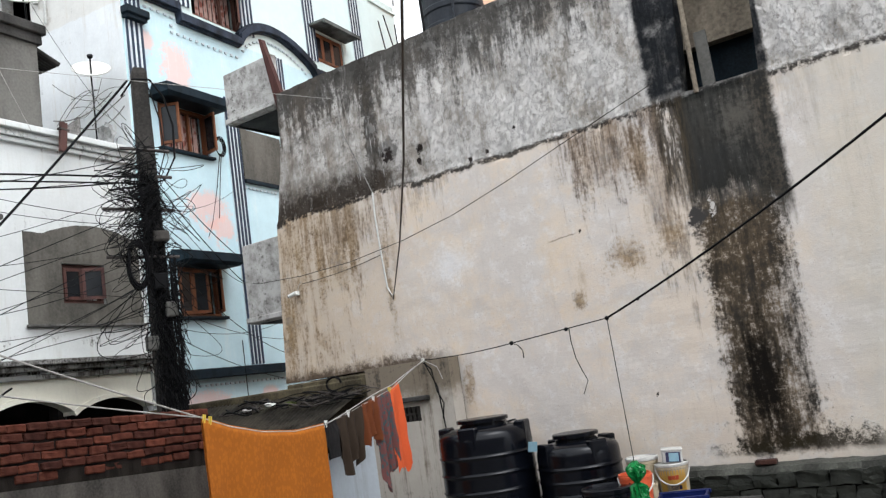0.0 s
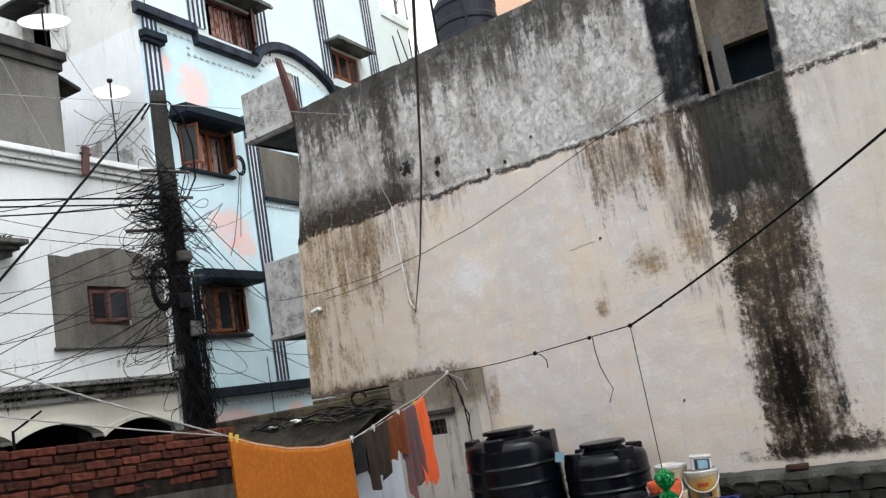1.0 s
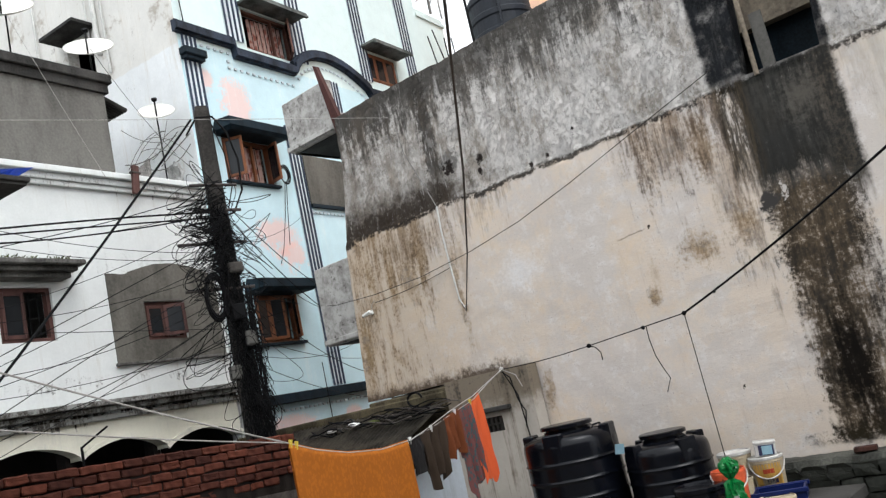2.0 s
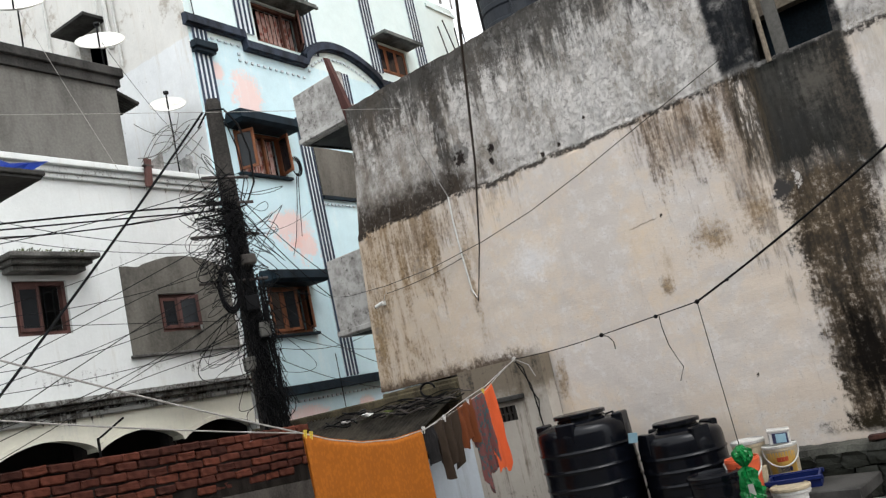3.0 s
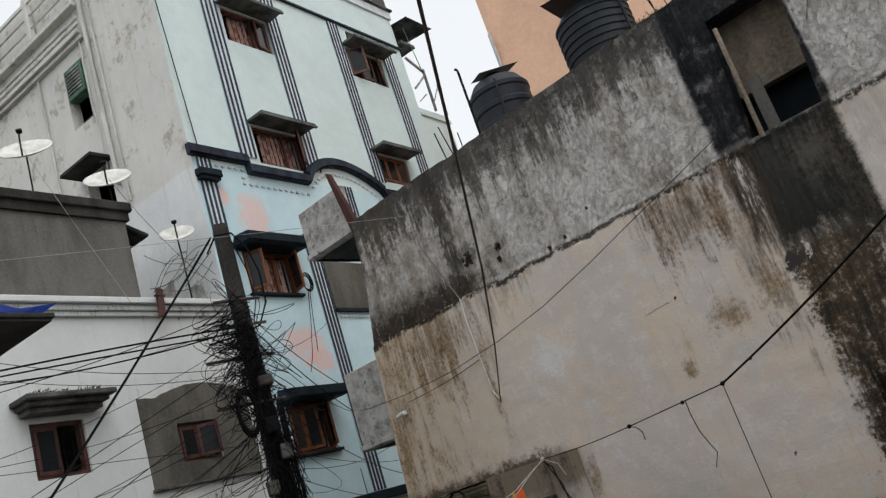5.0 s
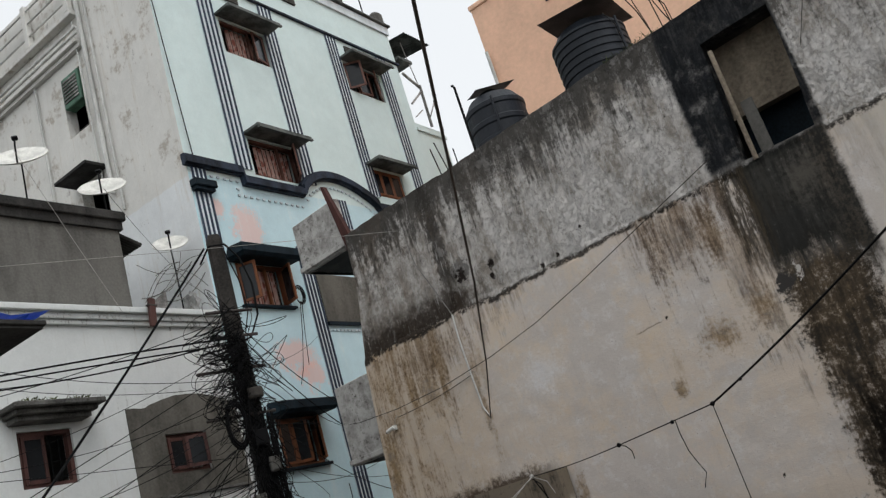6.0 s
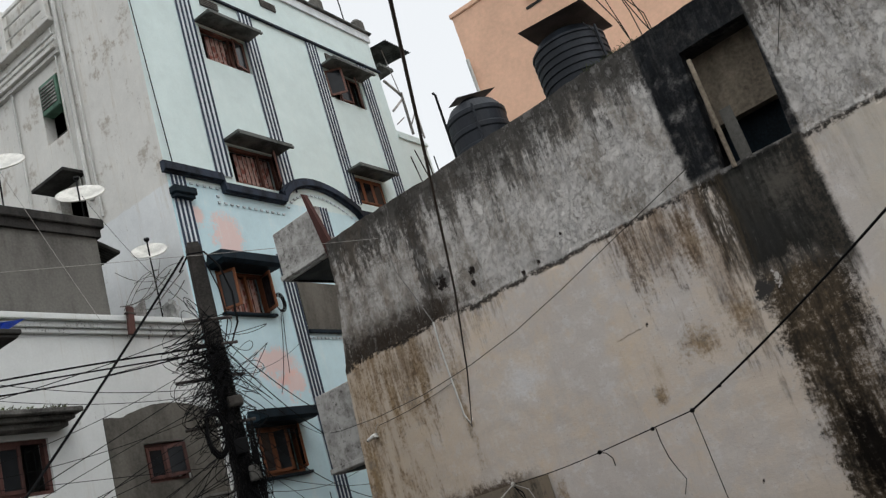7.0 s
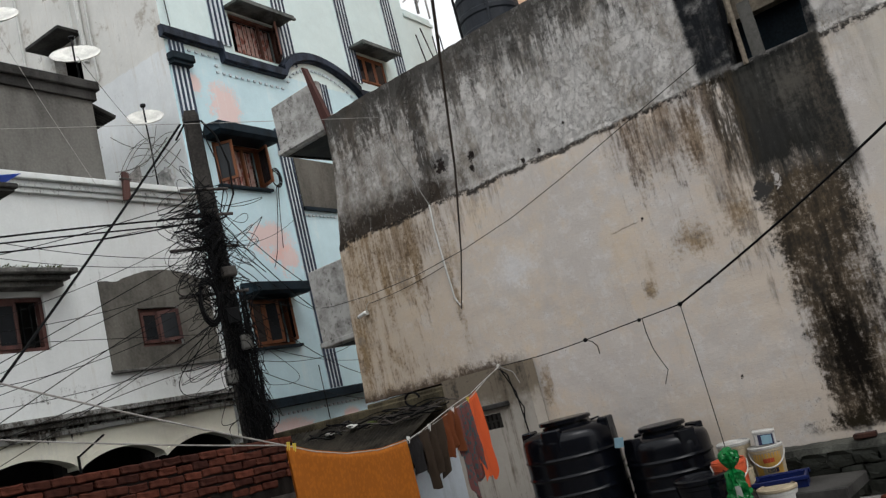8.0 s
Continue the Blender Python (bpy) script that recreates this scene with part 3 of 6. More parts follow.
# ---- parts of the blue house ----
M_TRIM = plain("worn_navy_trim", (0.026, 0.036, 0.056), 0.65, 0.7, 9)
M_RIB = plain("faded_navy_paint", (0.03, 0.045, 0.075), 0.6, 0.4)
def ribbon(path, lo, hi, y0, y1):
    """A moulding that follows a path of (x, z), from lo to hi off it, between depths y0 and y1."""
    bm = bmesh.new()
    rows = []
    for i, (x, z) in enumerate(path):
        a, b = path[max(i - 1, 0)], path[min(i + 1, len(path) - 1)]
        d = Vector((b[0] - a[0], b[1] - a[1])).normalized()
        n = Vector((-d.y, d.x))
        rows.append([bm.verts.new((x + n.x * o, y, z + n.y * o)) for o, y in ((lo, y0), (hi, y0), (hi, y1), (lo, y1))])
    for a, b in zip(rows, rows[1:]):
        for k in range(4):
            bm.faces.new((a[k], a[(k + 1) % 4], b[(k + 1) % 4], b[k]))
    bm.faces.new(rows[0]), bm.faces.new(rows[-1][::-1])
    return bm


arch = [(3.22 + 2.6 * i / 16, 12.32 + 0.6 * math.sin(math.pi * (0.05 + 0.91 * (i / 16) ** 0.85)) ** 0.75) for i in range(17)]
cornice_path = [(-0.12, 12.53), (1.36, 12.53), (1.38, 12.32), (3.16, 12.32)] + arch + [(5.86, 12.34), (9.0, 12.36)]
cornice = part("cornice", ribbon(cornice_path, -0.07, 0.08, -0.16, -0.002), M_TRIM, house, "navy moulded cornice that steps and arches")
part("upper_fillet", ribbon(cornice_path, 0.08, 0.13, -0.11, -0.002), M_TRIM, cornice)
part("lower_fillet", ribbon(cornice_path, -0.1, -0.07, -0.09, -0.002), M_TRIM, cornice)


def pilaster(x0, x1, z0, z1, ribs=4, capital=False):
    body = part("pilaster", box(x0, x1, -0.03, -0.002, z0, z1), M_STRIPE, house, "white pilaster with navy ribs")
    w = 0.044
    gap = (x1 - x0 - w) / (ribs - 1)
    me = mesh_of("rib", box(0, w, -0.05, -0.028, z0, z1), M_RIB)
    for i in range(ribs):
        part("rib", me, M_RIB, body, at=Matrix.Translation((x0 + i * gap, 0, 0)))
    if capital:
        part("capital", slab(box(x0 - 0.08, x1 + 0.08, -0.2, -0.002, z1, z1 + 0.16, 0.02), x0 - 0.04, x1 + 0.04, -0.15, -0.002, z1 - 0.06, z1 - 0.001), M_NAVY, body)


pilaster(1.3, 1.74, 12.66, 17.52)
pilaster(3.3, 3.72, 12.62, 17.52)
pilaster(5.74, 6.14, 12.7, 17.52)
pilaster(7.92, 8.34, 12.5, 17.52)
pilaster(0.03, 0.42, 5.4, 11.95, 4, True)
pilaster(0.05, 0.40, 12.18, 12.42, 4)
pilaster(2.48, 2.84, 5.4, 10.95, 4)
pilaster(4.28, 4.62, 5.4, 12.35, 4)
part("top_band", box(1.3, 9.06, -0.07, -0.002, 17.55, 17.62, 0.01), M_TRIM, house)
part("parapet_band", box(0, 9.04, -0.06, -0.002, 18.62, 18.9, 0.01), M_STRIPE, house)
part("coping", box(-0.1, 9.12, -0.14, 0.3, 18.904, 18.97, 0.015), M_HOOD, house)
part("base_band", box(0.43, 9.0, -0.16, -0.002, 5.2, 5.38, 0.015), M_NAVY, house)
part("upper_cable", tube(bmesh.new(), sag((0.15, -0.06, 12.7), (-0.12, -0.06, 18.6), 0.0), 0.012), M_CABLE, house)
for vx, vz in ((2.1, 17.25), (4.3, 18.1), (6.5, 17.2)):
    grille = part("vent_grille", box(vx, vx + 0.55, -0.02, -0.002, vz, vz + 0.22), M_DARKCON, house)
    bar = mesh_of("slat", box(0, 0.55, -0.045, -0.021, 0, 0.025), M_GREY)
    for i in range(4):
        part("slat", bar, M_GREY, grille, at=Matrix.Translation((vx, 0, vz + 0.02 + 0.055 * i)))
M_DENT = plain("pale_dentil_paint", (0.5, 0.56, 0.59), 0.7, 0.3)
dent = mesh_of("dentil", box(-0.036, 0.036, -0.035, -0.002, -0.024, 0.024, 0.006), M_DENT)
spots = [(0.55 + 0.17 * i, 12.3) for i in range(5)] + [(1.2, 12.12), (1.2, 11.98)] + [(1.37 + 0.17 * i, 11.98) for i in range(11)]
spots += [(x, z - 0.3) for x, z in [(3.3 + 2.4 * i / 18, 12.34 + 0.6 * math.sin(math.pi * (0.05 + 0.91 * (i / 18) ** 0.85)) ** 0.75) for i in range(19)]]
spots += [(0.55 + 0.13 * i, 5.08) for i in range(30)] + [(2.9 + 0.12 * i, 9.06) for i in range(9)]
for x, z in spots:
    part("dentil", dent, M_DENT, house, at=Matrix.Translation((x, 0, z)))
blind = part("blocked_window", box(2.9, 4.2, -0.03, -0.002, 9.24, 10.35), M_PANEL, house, "bare cement infill of a blocked window")
part("sill", box(2.86, 4.24, -0.09, -0.031, 9.16, 9.235), M_NAVY, blind)


def glass_material():
    m = material("window_glass")
    c = coords()
    return finish(m, blend(grain(c, 4.0), (0.006, 0.007, 0.008), (0.02, 0.022, 0.025)), 0.15, spec=0.25)


M_GLASS = glass_material()
M_HOODCON = plain("mossy_hood_cement", (0.13, 0.125, 0.115), 0.85, 0.6, 6, dist=0.006)
M_CURTAIN = cloth("striped_curtain", (0.34, 0.13, 0.1), (0.6, 0.44, 0.38), 4.0, 0.75)


def leaf(win, x, z0, z1, w, turn, wood, hinge_left=True, y=0.0):
    """A glazed casement leaf on its hinge, turned outwards by some degrees."""
    s = 1 if hinge_left else -1
    at = Matrix.Translation((x, y, 0)) @ pose(0, 0, 0, 0, 0, -turn * s)
    fr = bmesh.new()
    a, b = (0.0, w) if hinge_left else (-w, 0.0)
    t = 0.055
    slab(fr, a, a + t, -0.02, 0.02, z0, z1, 0.006), slab(fr, b - t, b, -0.02, 0.02, z0, z1, 0.006)
    slab(fr, a + t, b - t, -0.02, 0.02, z0, z0 + t), slab(fr, a + t, b - t, -0.02, 0.02, z1 - t, z1)
    part("shutter", fr, wood, win, at=at)
    part("pane", box(a + t, b - t, -0.004, 0.004, z0 + t, z1 - t), M_GLASS, win, at=at)


def window(parent, x0, x1, z0, z1, wood, hood="slab", turns=(0, 0, 0), curtain=False, bars=True, deep=0.1):
    """A wooden window in its opening: frame, leaves, bars, sill and a rain hood above it."""
    t = 0.06
    fr = bmesh.new()
    slab(fr, x0, x0 + t, deep - 0.05, deep + 0.05, z0, z1), slab(fr, x1 - t, x1, deep - 0.05, deep + 0.05, z0, z1)
    slab(fr, x0 + t, x1 - t, deep - 0.05, deep + 0.05, z1 - t, z1), slab(fr, x0 + t, x1 - t, deep - 0.05, deep + 0.05, z0, z0 + t)
    win = part("window", fr, wood, parent, "wooden casement window")
    n = len(turns)
    w = (x1 - x0 - 2 * t) / n
    for i, turn in enumerate(turns):
        if turn is None:
            continue
        left = i < (n + 1) / 2 - 0.01
        hx = x0 + t + w * i if left else x0 + t + w * (i + 1)
        leaf(win, hx, z0 + t, z1 - t, w, turn, wood, left, deep - 0.055)
        part("mullion", box(x0 + t + w * i - 0.025, x0 + t + w * i + 0.025, deep - 0.03, deep + 0.03, z0 + t, z1 - t), wood, win)
    if bars:
        bar = mesh_of("bar", tube(bmesh.new(), [(0, 0, z0 + t), (0, 0, z1 - t)], 0.008), M_CABLE)
        k = int((x1 - x0) / 0.13)
        for i in range(1, k):
            part("bar", bar, M_CABLE, win, at=Matrix.Translation((x0 + (x1 - x0) * i / k, deep + 0.06, 0)))
    if curtain:
        bm = bmesh.new()
        m, c0 = 30, x0 + (x1 - x0) * 0.22
        top = [bm.verts.new((c0 + (x1 - t - c0) * i / m, deep + 0.1 + 0.025 * math.sin(i * 1.5), z1 - t)) for i in range(m + 1)]
        low = [bm.verts.new((c0 + (x1 - t - c0) * i / m, deep + 0.1 + 0.035 * math.sin(i * 1.5 + 0.4), z0 + t)) for i in range(m + 1)]
        for i in range(m):
            bm.faces.new((top[i], top[i + 1], low[i + 1], low[i]))
        part("curtain", bm, M_CURTAIN, win, "pinkish striped curtain")
    if hood == "slab":
        h = bmesh.new()
        slab(h, x0 - 0.1, x1 + 0.12, -0.5, -0.002, z1 + 0.03, z1 + 0.1, 0.01)
        slab(h, x0 - 0.1, x1 + 0.12, -0.53, -0.47, z1 - 0.02, z1 + 0.029)
        part("hood", h, M_HOOD, win, "thin grey concrete rain hood")
    elif hood == "navy":
        h = bmesh.new()
        a = [h.verts.new(p) for p in ((x0 - 0.2, -0.5, z1 + 0.2), (x1 + 0.2, -0.5, z1 + 0.2), (x1 + 0.1, -0.002, z1 + 0.3), (x0 - 0.1, -0.002, z1 + 0.3))]
        b = [h.verts.new(p) for p in ((x0 - 0.12, -0.42, z1 - 0.02), (x1 + 0.12, -0.42, z1 - 0.02), (x1 + 0.08, -0.002, z1 - 0.02), (x0 - 0.08, -0.002, z1 - 0.02))]
        c = [h.verts.new(p) for p in ((x0 - 0.2, -0.5, z1 + 0.04), (x1 + 0.2, -0.5, z1 + 0.04), (x1 + 0.2, -0.002, z1 + 0.04), (x0 - 0.2, -0.002, z1 + 0.04))]
        for u, v in ((a, c), (c, b)):
            for k in range(4):
                h.faces.new((u[k], u[(k + 1) % 4], v[(k + 1) % 4], v[k]))
        h.faces.new(a), h.faces.new(b[::-1])
        part("hood", h, M_NAVY, win, "dark navy sloping rain hood")
    elif hood == "stepped":
        h = bmesh.new()
        slab(h, x0 - 0.12, x1 + 0.18, -0.28, -0.002, z1 + 0.08, z1 + 0.16, 0.01)
        slab(h, x0 - 0.18, x1 + 0.24, -0.38, -0.002, z1 + 0.161, z1 + 0.23, 0.012)
        slab(h, x0 - 0.24, x1 + 0.32, -0.48, -0.002, z1 + 0.231, z1 + 0.31, 0.015)
        part("hood", h, M_HOODCON, win, "stepped concrete rain hood with moss on top")
    if hood == "navy":
        part("sill", box(x0 - 0.06, x1 + 0.06, -0.1, 0.04, z0 - 0.06, z0 - 0.004, 0.01), M_NAVY, win)
    return win


window(house, *WINS[0], M_WOOD, "slab", (None, None, 50), True)
window(house, *WINS[1], M_WOOD, "slab", (None, None, 12), True)
window(house, *WINS[2], M_WOOD, "slab", (55, 5, 30))
window(house, *WINS[3], M_ORANGEWOOD, "slab", (0, 0, 0))
window(house, *WINS[4], M_ORANGEWOOD, "navy", (65, None, 75), True)
window(house, *WINS[5], M_ORANGEWOOD, "navy", (0, 25, 60))


def turned(at_y):
    """Frame of the side wall: x runs back along the wall, y into the house."""
    return Matrix(((0, 1, 0, 0), (1, 0, 0, 0), (0, 0, 1, 0), (0, 0, 0, 1)))


def side_part(name, bm, mat, parent, label=""):
    bmesh.ops.transform(bm, verts=bm.verts, matrix=turned(0))
    return part(name, bm, mat, parent, label)


M_GREEN = plain("green_cooler_paint", (0.1, 0.2, 0.14), 0.55, 0.4, 8)
cooler = side_part("window_cooler", box(2.66, 3.3, -0.06, 0.2, 15.5, 16.28, 0.02), M_GREEN, house, "green window air cooler")
for i in range(7):
    side_part("slat", box(2.72, 3.24, -0.085, -0.062, 15.62 + 0.085 * i, 15.66 + 0.085 * i), M_CONC, cooler)
side_part("side_hood", box(2.3, 3.45, -0.55, -0.002, 13.58, 13.66, 0.01), M_DARKCON, house)
side_part("side_ledge", slab(box(2.35, 10, -0.2, -0.002, 16.74, 16.84, 0.015), 2.35, 10, -0.12, -0.002, 16.64, 16.735), M_SIDE, house)
side_part("upper_ledge", box(2.35, 10, -0.2, -0.002, 17.48, 17.6, 0.015), M_SIDE, house)
for y, r, z0, z1 in ((2.2, 0.055, 12.9, 18.6), (1.95, 0.028, 12.4, 18.6), (2.45, 0.02, 13.0, 17.4), (4.2, 0.03, 12.5, 16.6)):
    side_part("drain_pipe", tube(bmesh.new(), sag((y, -0.08, z0), (y + 0.05, -0.08, z1), 0.0), r, 8), M_PIPE, house)
for z in (16.95, 17.1):
    side_part("ledge_pipe", tube(bmesh.new(), sag((2.3, -0.16, z), (9.5, -0.16, z), 0.0), 0.03, 8), M_PIPE, house)
for z in (17.9, 18.25, 18.6):
    side_part("railing", tube(bmesh.new(), sag((2.4, -0.15, z), (9.5, -0.15, z), 0.0), 0.025, 6), M_PIPE, house)
for y in (2.4, 4.0, 5.6, 7.2):
    side_part("rail_post", box(y, y + 0.16, -0.2, -0.06, 17.601, 18.75, 0.01), M_SIDE, house)

# roof edge to the right, with pipe frame and lower wing
can = bmesh.new()
crest = [[can.verts.new((9.05 + 1.35 * i / 60, y, 18.5 + 0.02 * math.sin(i * 1.2) + z)) for y, z in ((-0.55, -0.06), (1.2, 0.12))] for i in range(61)]
for u, v in zip(crest, crest[1:]):
    can.faces.new((u[0], v[0], v[1], u[1]))
bmesh.ops.solidify(can, geom=can.faces[:], thickness=0.012)
part("roof_canopy", can, M_HOOD, house, "grey corrugated sheet canopy at the roof corner")
part("corner_slab", box(9.02, 9.7, -0.15, 1.2, 17.75, 17.86, 0.01), M_HOOD, house, "small grey concrete slab at the roof corner")
part("lower_wing", slab(box(9.002, 10.45, 0.0, 4, 0, 15.6), 9.004, 10.5, -0.05, -0.001, 15.35, 15.45), M_AQUA, house, "lower aqua wing")
scaf = bmesh.new()
for a, b, r in (((9.02, -0.1, 17.25), (9.8, -0.1, 16.95), 0.045), ((9.02, -0.1, 16.2), (9.8, -0.1, 16.85), 0.035), ((9.8, -0.1, 17.05), (9.75, -0.1, 15.6), 0.045), ((9.02, -0.1, 15.75), (9.5, -0.1, 16.1), 0.02), ((9.45, -0.1, 18.48), (9.75, -0.1, 16.9), 0.016), ((9.8, -0.1, 15.9), (10.35, -0.1, 16.6), 0.02), ((10.35, -0.1, 16.65), (10.35, -0.1, 15.6), 0.03)):
    tube(scaf, [a, b], r, 8)
part("pipe_frame", scaf, M_CONC, house, "pale grey steel pipe frame")
for x, z in ((6.9, 19.0), (8.8, 19.0)):
    part("roof_post", lathe(bmesh.new(), [(0.22, z + 0.002), (0.22, z + 0.3), (0.12, z + 0.42)], 12, (x, 0.1)), M_GREY, house)
part("aerial", tube(tube(bmesh.new(), [(8.2, 0.1, 19.0), (8.2, 0.1, 20.2)], 0.02), [(7.7, 0.1, 20.1), (8.6, 0.1, 20.25)], 0.02), M_CABLE, house)

coil2 = bmesh.new()
for k in range(4):
    rr = 0.15 + 0.02 * k
    tube(coil2, [(2.12 + rr * 0.7 * math.cos(a), -0.1 - 0.012 * k, 9.78 + rr * math.sin(a)) for a in [2 * math.pi * i / 20 for i in range(21)]], 0.01, 5)
part("cable_coil", coil2, M_CABLE, house, "small coil of black cable beside a window")
for pts in (((2.1, -0.1, 9.6), (1.95, -0.08, 8.9), (1.75, -0.06, 8.2), (1.6, -0.06, 7.9)), ((2.15, -0.1, 9.62), (2.05, -0.08, 9.0), (1.95, -0.06, 8.3))):
    part("hanging_wire", tube(bmesh.new(), pts, 0.007, 5), M_CABLE, house)
part("thin_rod", tube(bmesh.new(), [(1.9, -0.35, 4.5), (1.9, -0.35, 5.85)], 0.009, 6), M_CABLE, house)

# ---- parts of the white house ----
for i, (z, o) in enumerate(((9.24, 0.2), (9.14, 0.12), (9.06, 0.07))):
    part("roof_moulding", box(-8, -0.08, -o, -0.002 if i else 0.3, z, z + (0.1 if i == 0 else 0.099 if i == 1 else 0.079), 0.01), M_WHITE, white)
for z, o in ((5.62, 0.26), (5.54, 0.16), (5.42, 0.08)):
    part("string_course", box(-8, -0.08, -o, -0.002, z, z + 0.078, 0.01), M_LEDGE, white, "mouldy moulded ledge")
h0, h1, hz0, hz1 = AWINS[0]


def patch_piece(x0, x1, z0, top):
    """A thin slab of cement whose top follows top(x)."""
    bm = bmesh.new()
    n = 12
    cols = [[bm.verts.new((x0 + (x1 - x0) * i / n, y, z)) for y, z in ((-0.016, z0), (-0.016, top(x0 + (x1 - x0) * i / n)), (-0.002, top(x0 + (x1 - x0) * i / n)), (-0.002, z0))] for i in range(n + 1)]
    for c, d in zip(cols, cols[1:]):
        for k in range(4):
            bm.faces.new((c[k], c[(k + 1) % 4], d[(k + 1) % 4], d[k]))
    bm.faces.new(cols[0]), bm.faces.new(cols[-1][::-1])
    return bm


crown = lambda x: 7.68 + 0.19 * max(0.0, math.sin(math.pi * (x + 1.98) / 1.75)) ** 0.8 + 0.015 * noise.noise(Vector((x * 6, 0, 0)))
for x0, x1, z0, top in ((-2.36, h0, 6.25, crown), (h1, -0.15, 6.25, crown), (h0, h1, 6.25, lambda x: hz0), (h0, h1, hz1, crown)):
    part("cement_patch", patch_piece(x0, x1, z0, top), M_PANEL, white, "bare grey cement patch with an arched top")
part("patch_ledge", box(-2.4, -0.12, -0.07, -0.002, 6.2, 6.248, 0.01), M_HOODCON, white)
window(white, *AWINS[0], M_MAROON, "", (0, 35))
lw = window(white, *AWINS[1], M_MAROON, "stepped", (0, None))


def arch_wall(x0, x1, spring, rise, top):
    """The piece of wall over a shallow arched opening."""
    bm = bmesh.new()
    n = 18
    cols = []
    for i in range(n + 1):
        x = x0 + (x1 - x0) * i / n
        z = spring + rise * math.sin(math.pi * i / n) ** 0.75
        cols.append([bm.verts.new((x, y, q)) for y, q in ((0, z), (0, top), (0.25, top), (0.25, z))])
    for a, b in zip(cols, cols[1:]):
        for k in range(4):
            bm.faces.new((a[k], a[(k + 1) % 4], b[(k + 1) % 4], b[k]))
    bm.faces.new(cols[0]), bm.faces.new(cols[-1][::-1])
    return bm


ax = [-7.8, -6.3, -4.75, -3.2, -1.68, -0.1]
for a, b in zip(ax, ax[1:]):
    sp = 4.78 - 0.04 * a
    top = part("arch", arch_wall(a, b, sp, 0.22, 5.499), M_WHITE, white)
    rim = [(a + (b - a) * i / 18, sp + 0.22 * math.sin(math.pi * i / 18) ** 0.75) for i in range(19)]
    part("rim", ribbon(rim, -0.02, 0.05, -0.04, -0.002), M_WHITE, top)
    # pier, back wall and ceiling get painted shade to keep the arches dark
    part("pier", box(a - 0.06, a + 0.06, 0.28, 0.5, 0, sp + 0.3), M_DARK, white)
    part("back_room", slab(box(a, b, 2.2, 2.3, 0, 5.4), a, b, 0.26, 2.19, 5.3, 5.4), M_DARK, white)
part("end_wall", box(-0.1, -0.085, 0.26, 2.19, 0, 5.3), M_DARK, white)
part("drain_pipe", tube(bmesh.new(), [(-0.02, -0.12, 0), (-0.02, -0.12, 5.4)], 0.07, 10), M_PIPE, white, "pale drain pipe")
part("wall_lamp_arm", tube(tube(bmesh.new(), [(-3.2, -0.06, 4.7), (-3.2, -0.06, 5.1)], 0.02), [(-3.2, -0.06, 5.08), (-3.05, -0.5, 5.3)], 0.015), M_CABLE, white)

# roof room of the white house
room = thing("roof_room", AT_B, "grey unpainted cement room on the flat roof", "shed")
part("room_wall", box(-8, -1.62, 0.3, 4, 9.4, 10.98), M_GREY, room)
part("room_parapet", slab(box(-8, -1.5, 0.18, 4, 11.15, 11.32, 0.015), -8, -1.56, 0.24, 4, 10.984, 11.149), M_DARKCON, room)
eave = bmesh.new()
for i in range(9):
    a = 0.24 + i * 0.075
    tube(eave, [(-1.62, a + 0.2, 11.0), (-1.1, a + 0.2, 10.82)], 0.045, 8)
part("corrugated_eave", eave, M_DARKCON, room, "strip of dark corrugated sheet")

# ---- satellite dishes ----
M_DISH = plain("pale_dish_paint", (0.66, 0.65, 0.6), 0.5, 0.3, 8)


def dish(at, r, tilt, turn, mast):
    t = thing("satellite_dish", at, "pale oval satellite dish on a bent steel arm", "satellite dish", "satellite dishes")
    bm = bmesh.new()
    rings = [(r * k / 6, 0.22 * r * (k / 6) ** 2) for k in range(1, 7)]
    lathe(bm, rings + [(r, 0.22 * r + 0.012)] + [(q, z + 0.014) for q, z in rings[::-1]], 28)
    d = part("reflector", bm, M_DISH, t, at=pose(0, 0, mast, tilt, 0, turn), smooth_shade=True)
    part("mount", tube(bmesh.new(), [(0, 0, 0), (0, 0, mast * 0.7), (0.03, 0.05, mast)], 0.014, 8), M_CABLE, t)
    part("feed_arm", tube(bmesh.new(), [(0, -r * 0.9, 0.1), (0, -r * 0.4, r * 0.75), (0, 0, r * 0.9)], 0.015), M_CABLE, d)
    part("feed_horn", lathe(bmesh.new(), [(0.04, r * 0.82), (0.05, r * 0.86), (0.05, r * 0.98)], 12), M_CABLE, d)
    return t


dish(AT_B @ pose(-0.5, 0.35, 9.36), 0.33, 44, -42, 1.45)
dish(AT_B @ pose(-1.66, 0.45, 10.98), 0.42, 44, -42, 0.85)
dish(AT_B @ pose(-3.1, 0.5, 11.33), 0.45, 44, -42, 0.85)

mess = thing("roof_wires", AT_B, "bent rods and loose wires on the roof edge", "wires")
random.seed(77)
for i in range(11):
    x0 = random.uniform(-1.55, -0.6)
    x1 = x0 + random.uniform(0.5, 1.2)
    z0, z1 = random.uniform(9.5, 10.3), random.uniform(9.5, 10.6)
    part("wire", tube(bmesh.new(), sag((x0, 0.1 + 0.1 * random.random(), z0), (min(x1, 0.0), 0.05, z1), random.uniform(-0.25, 0.25), 9), 0.006 if i > 2 else 0.01, 5), M_GREY, mess)

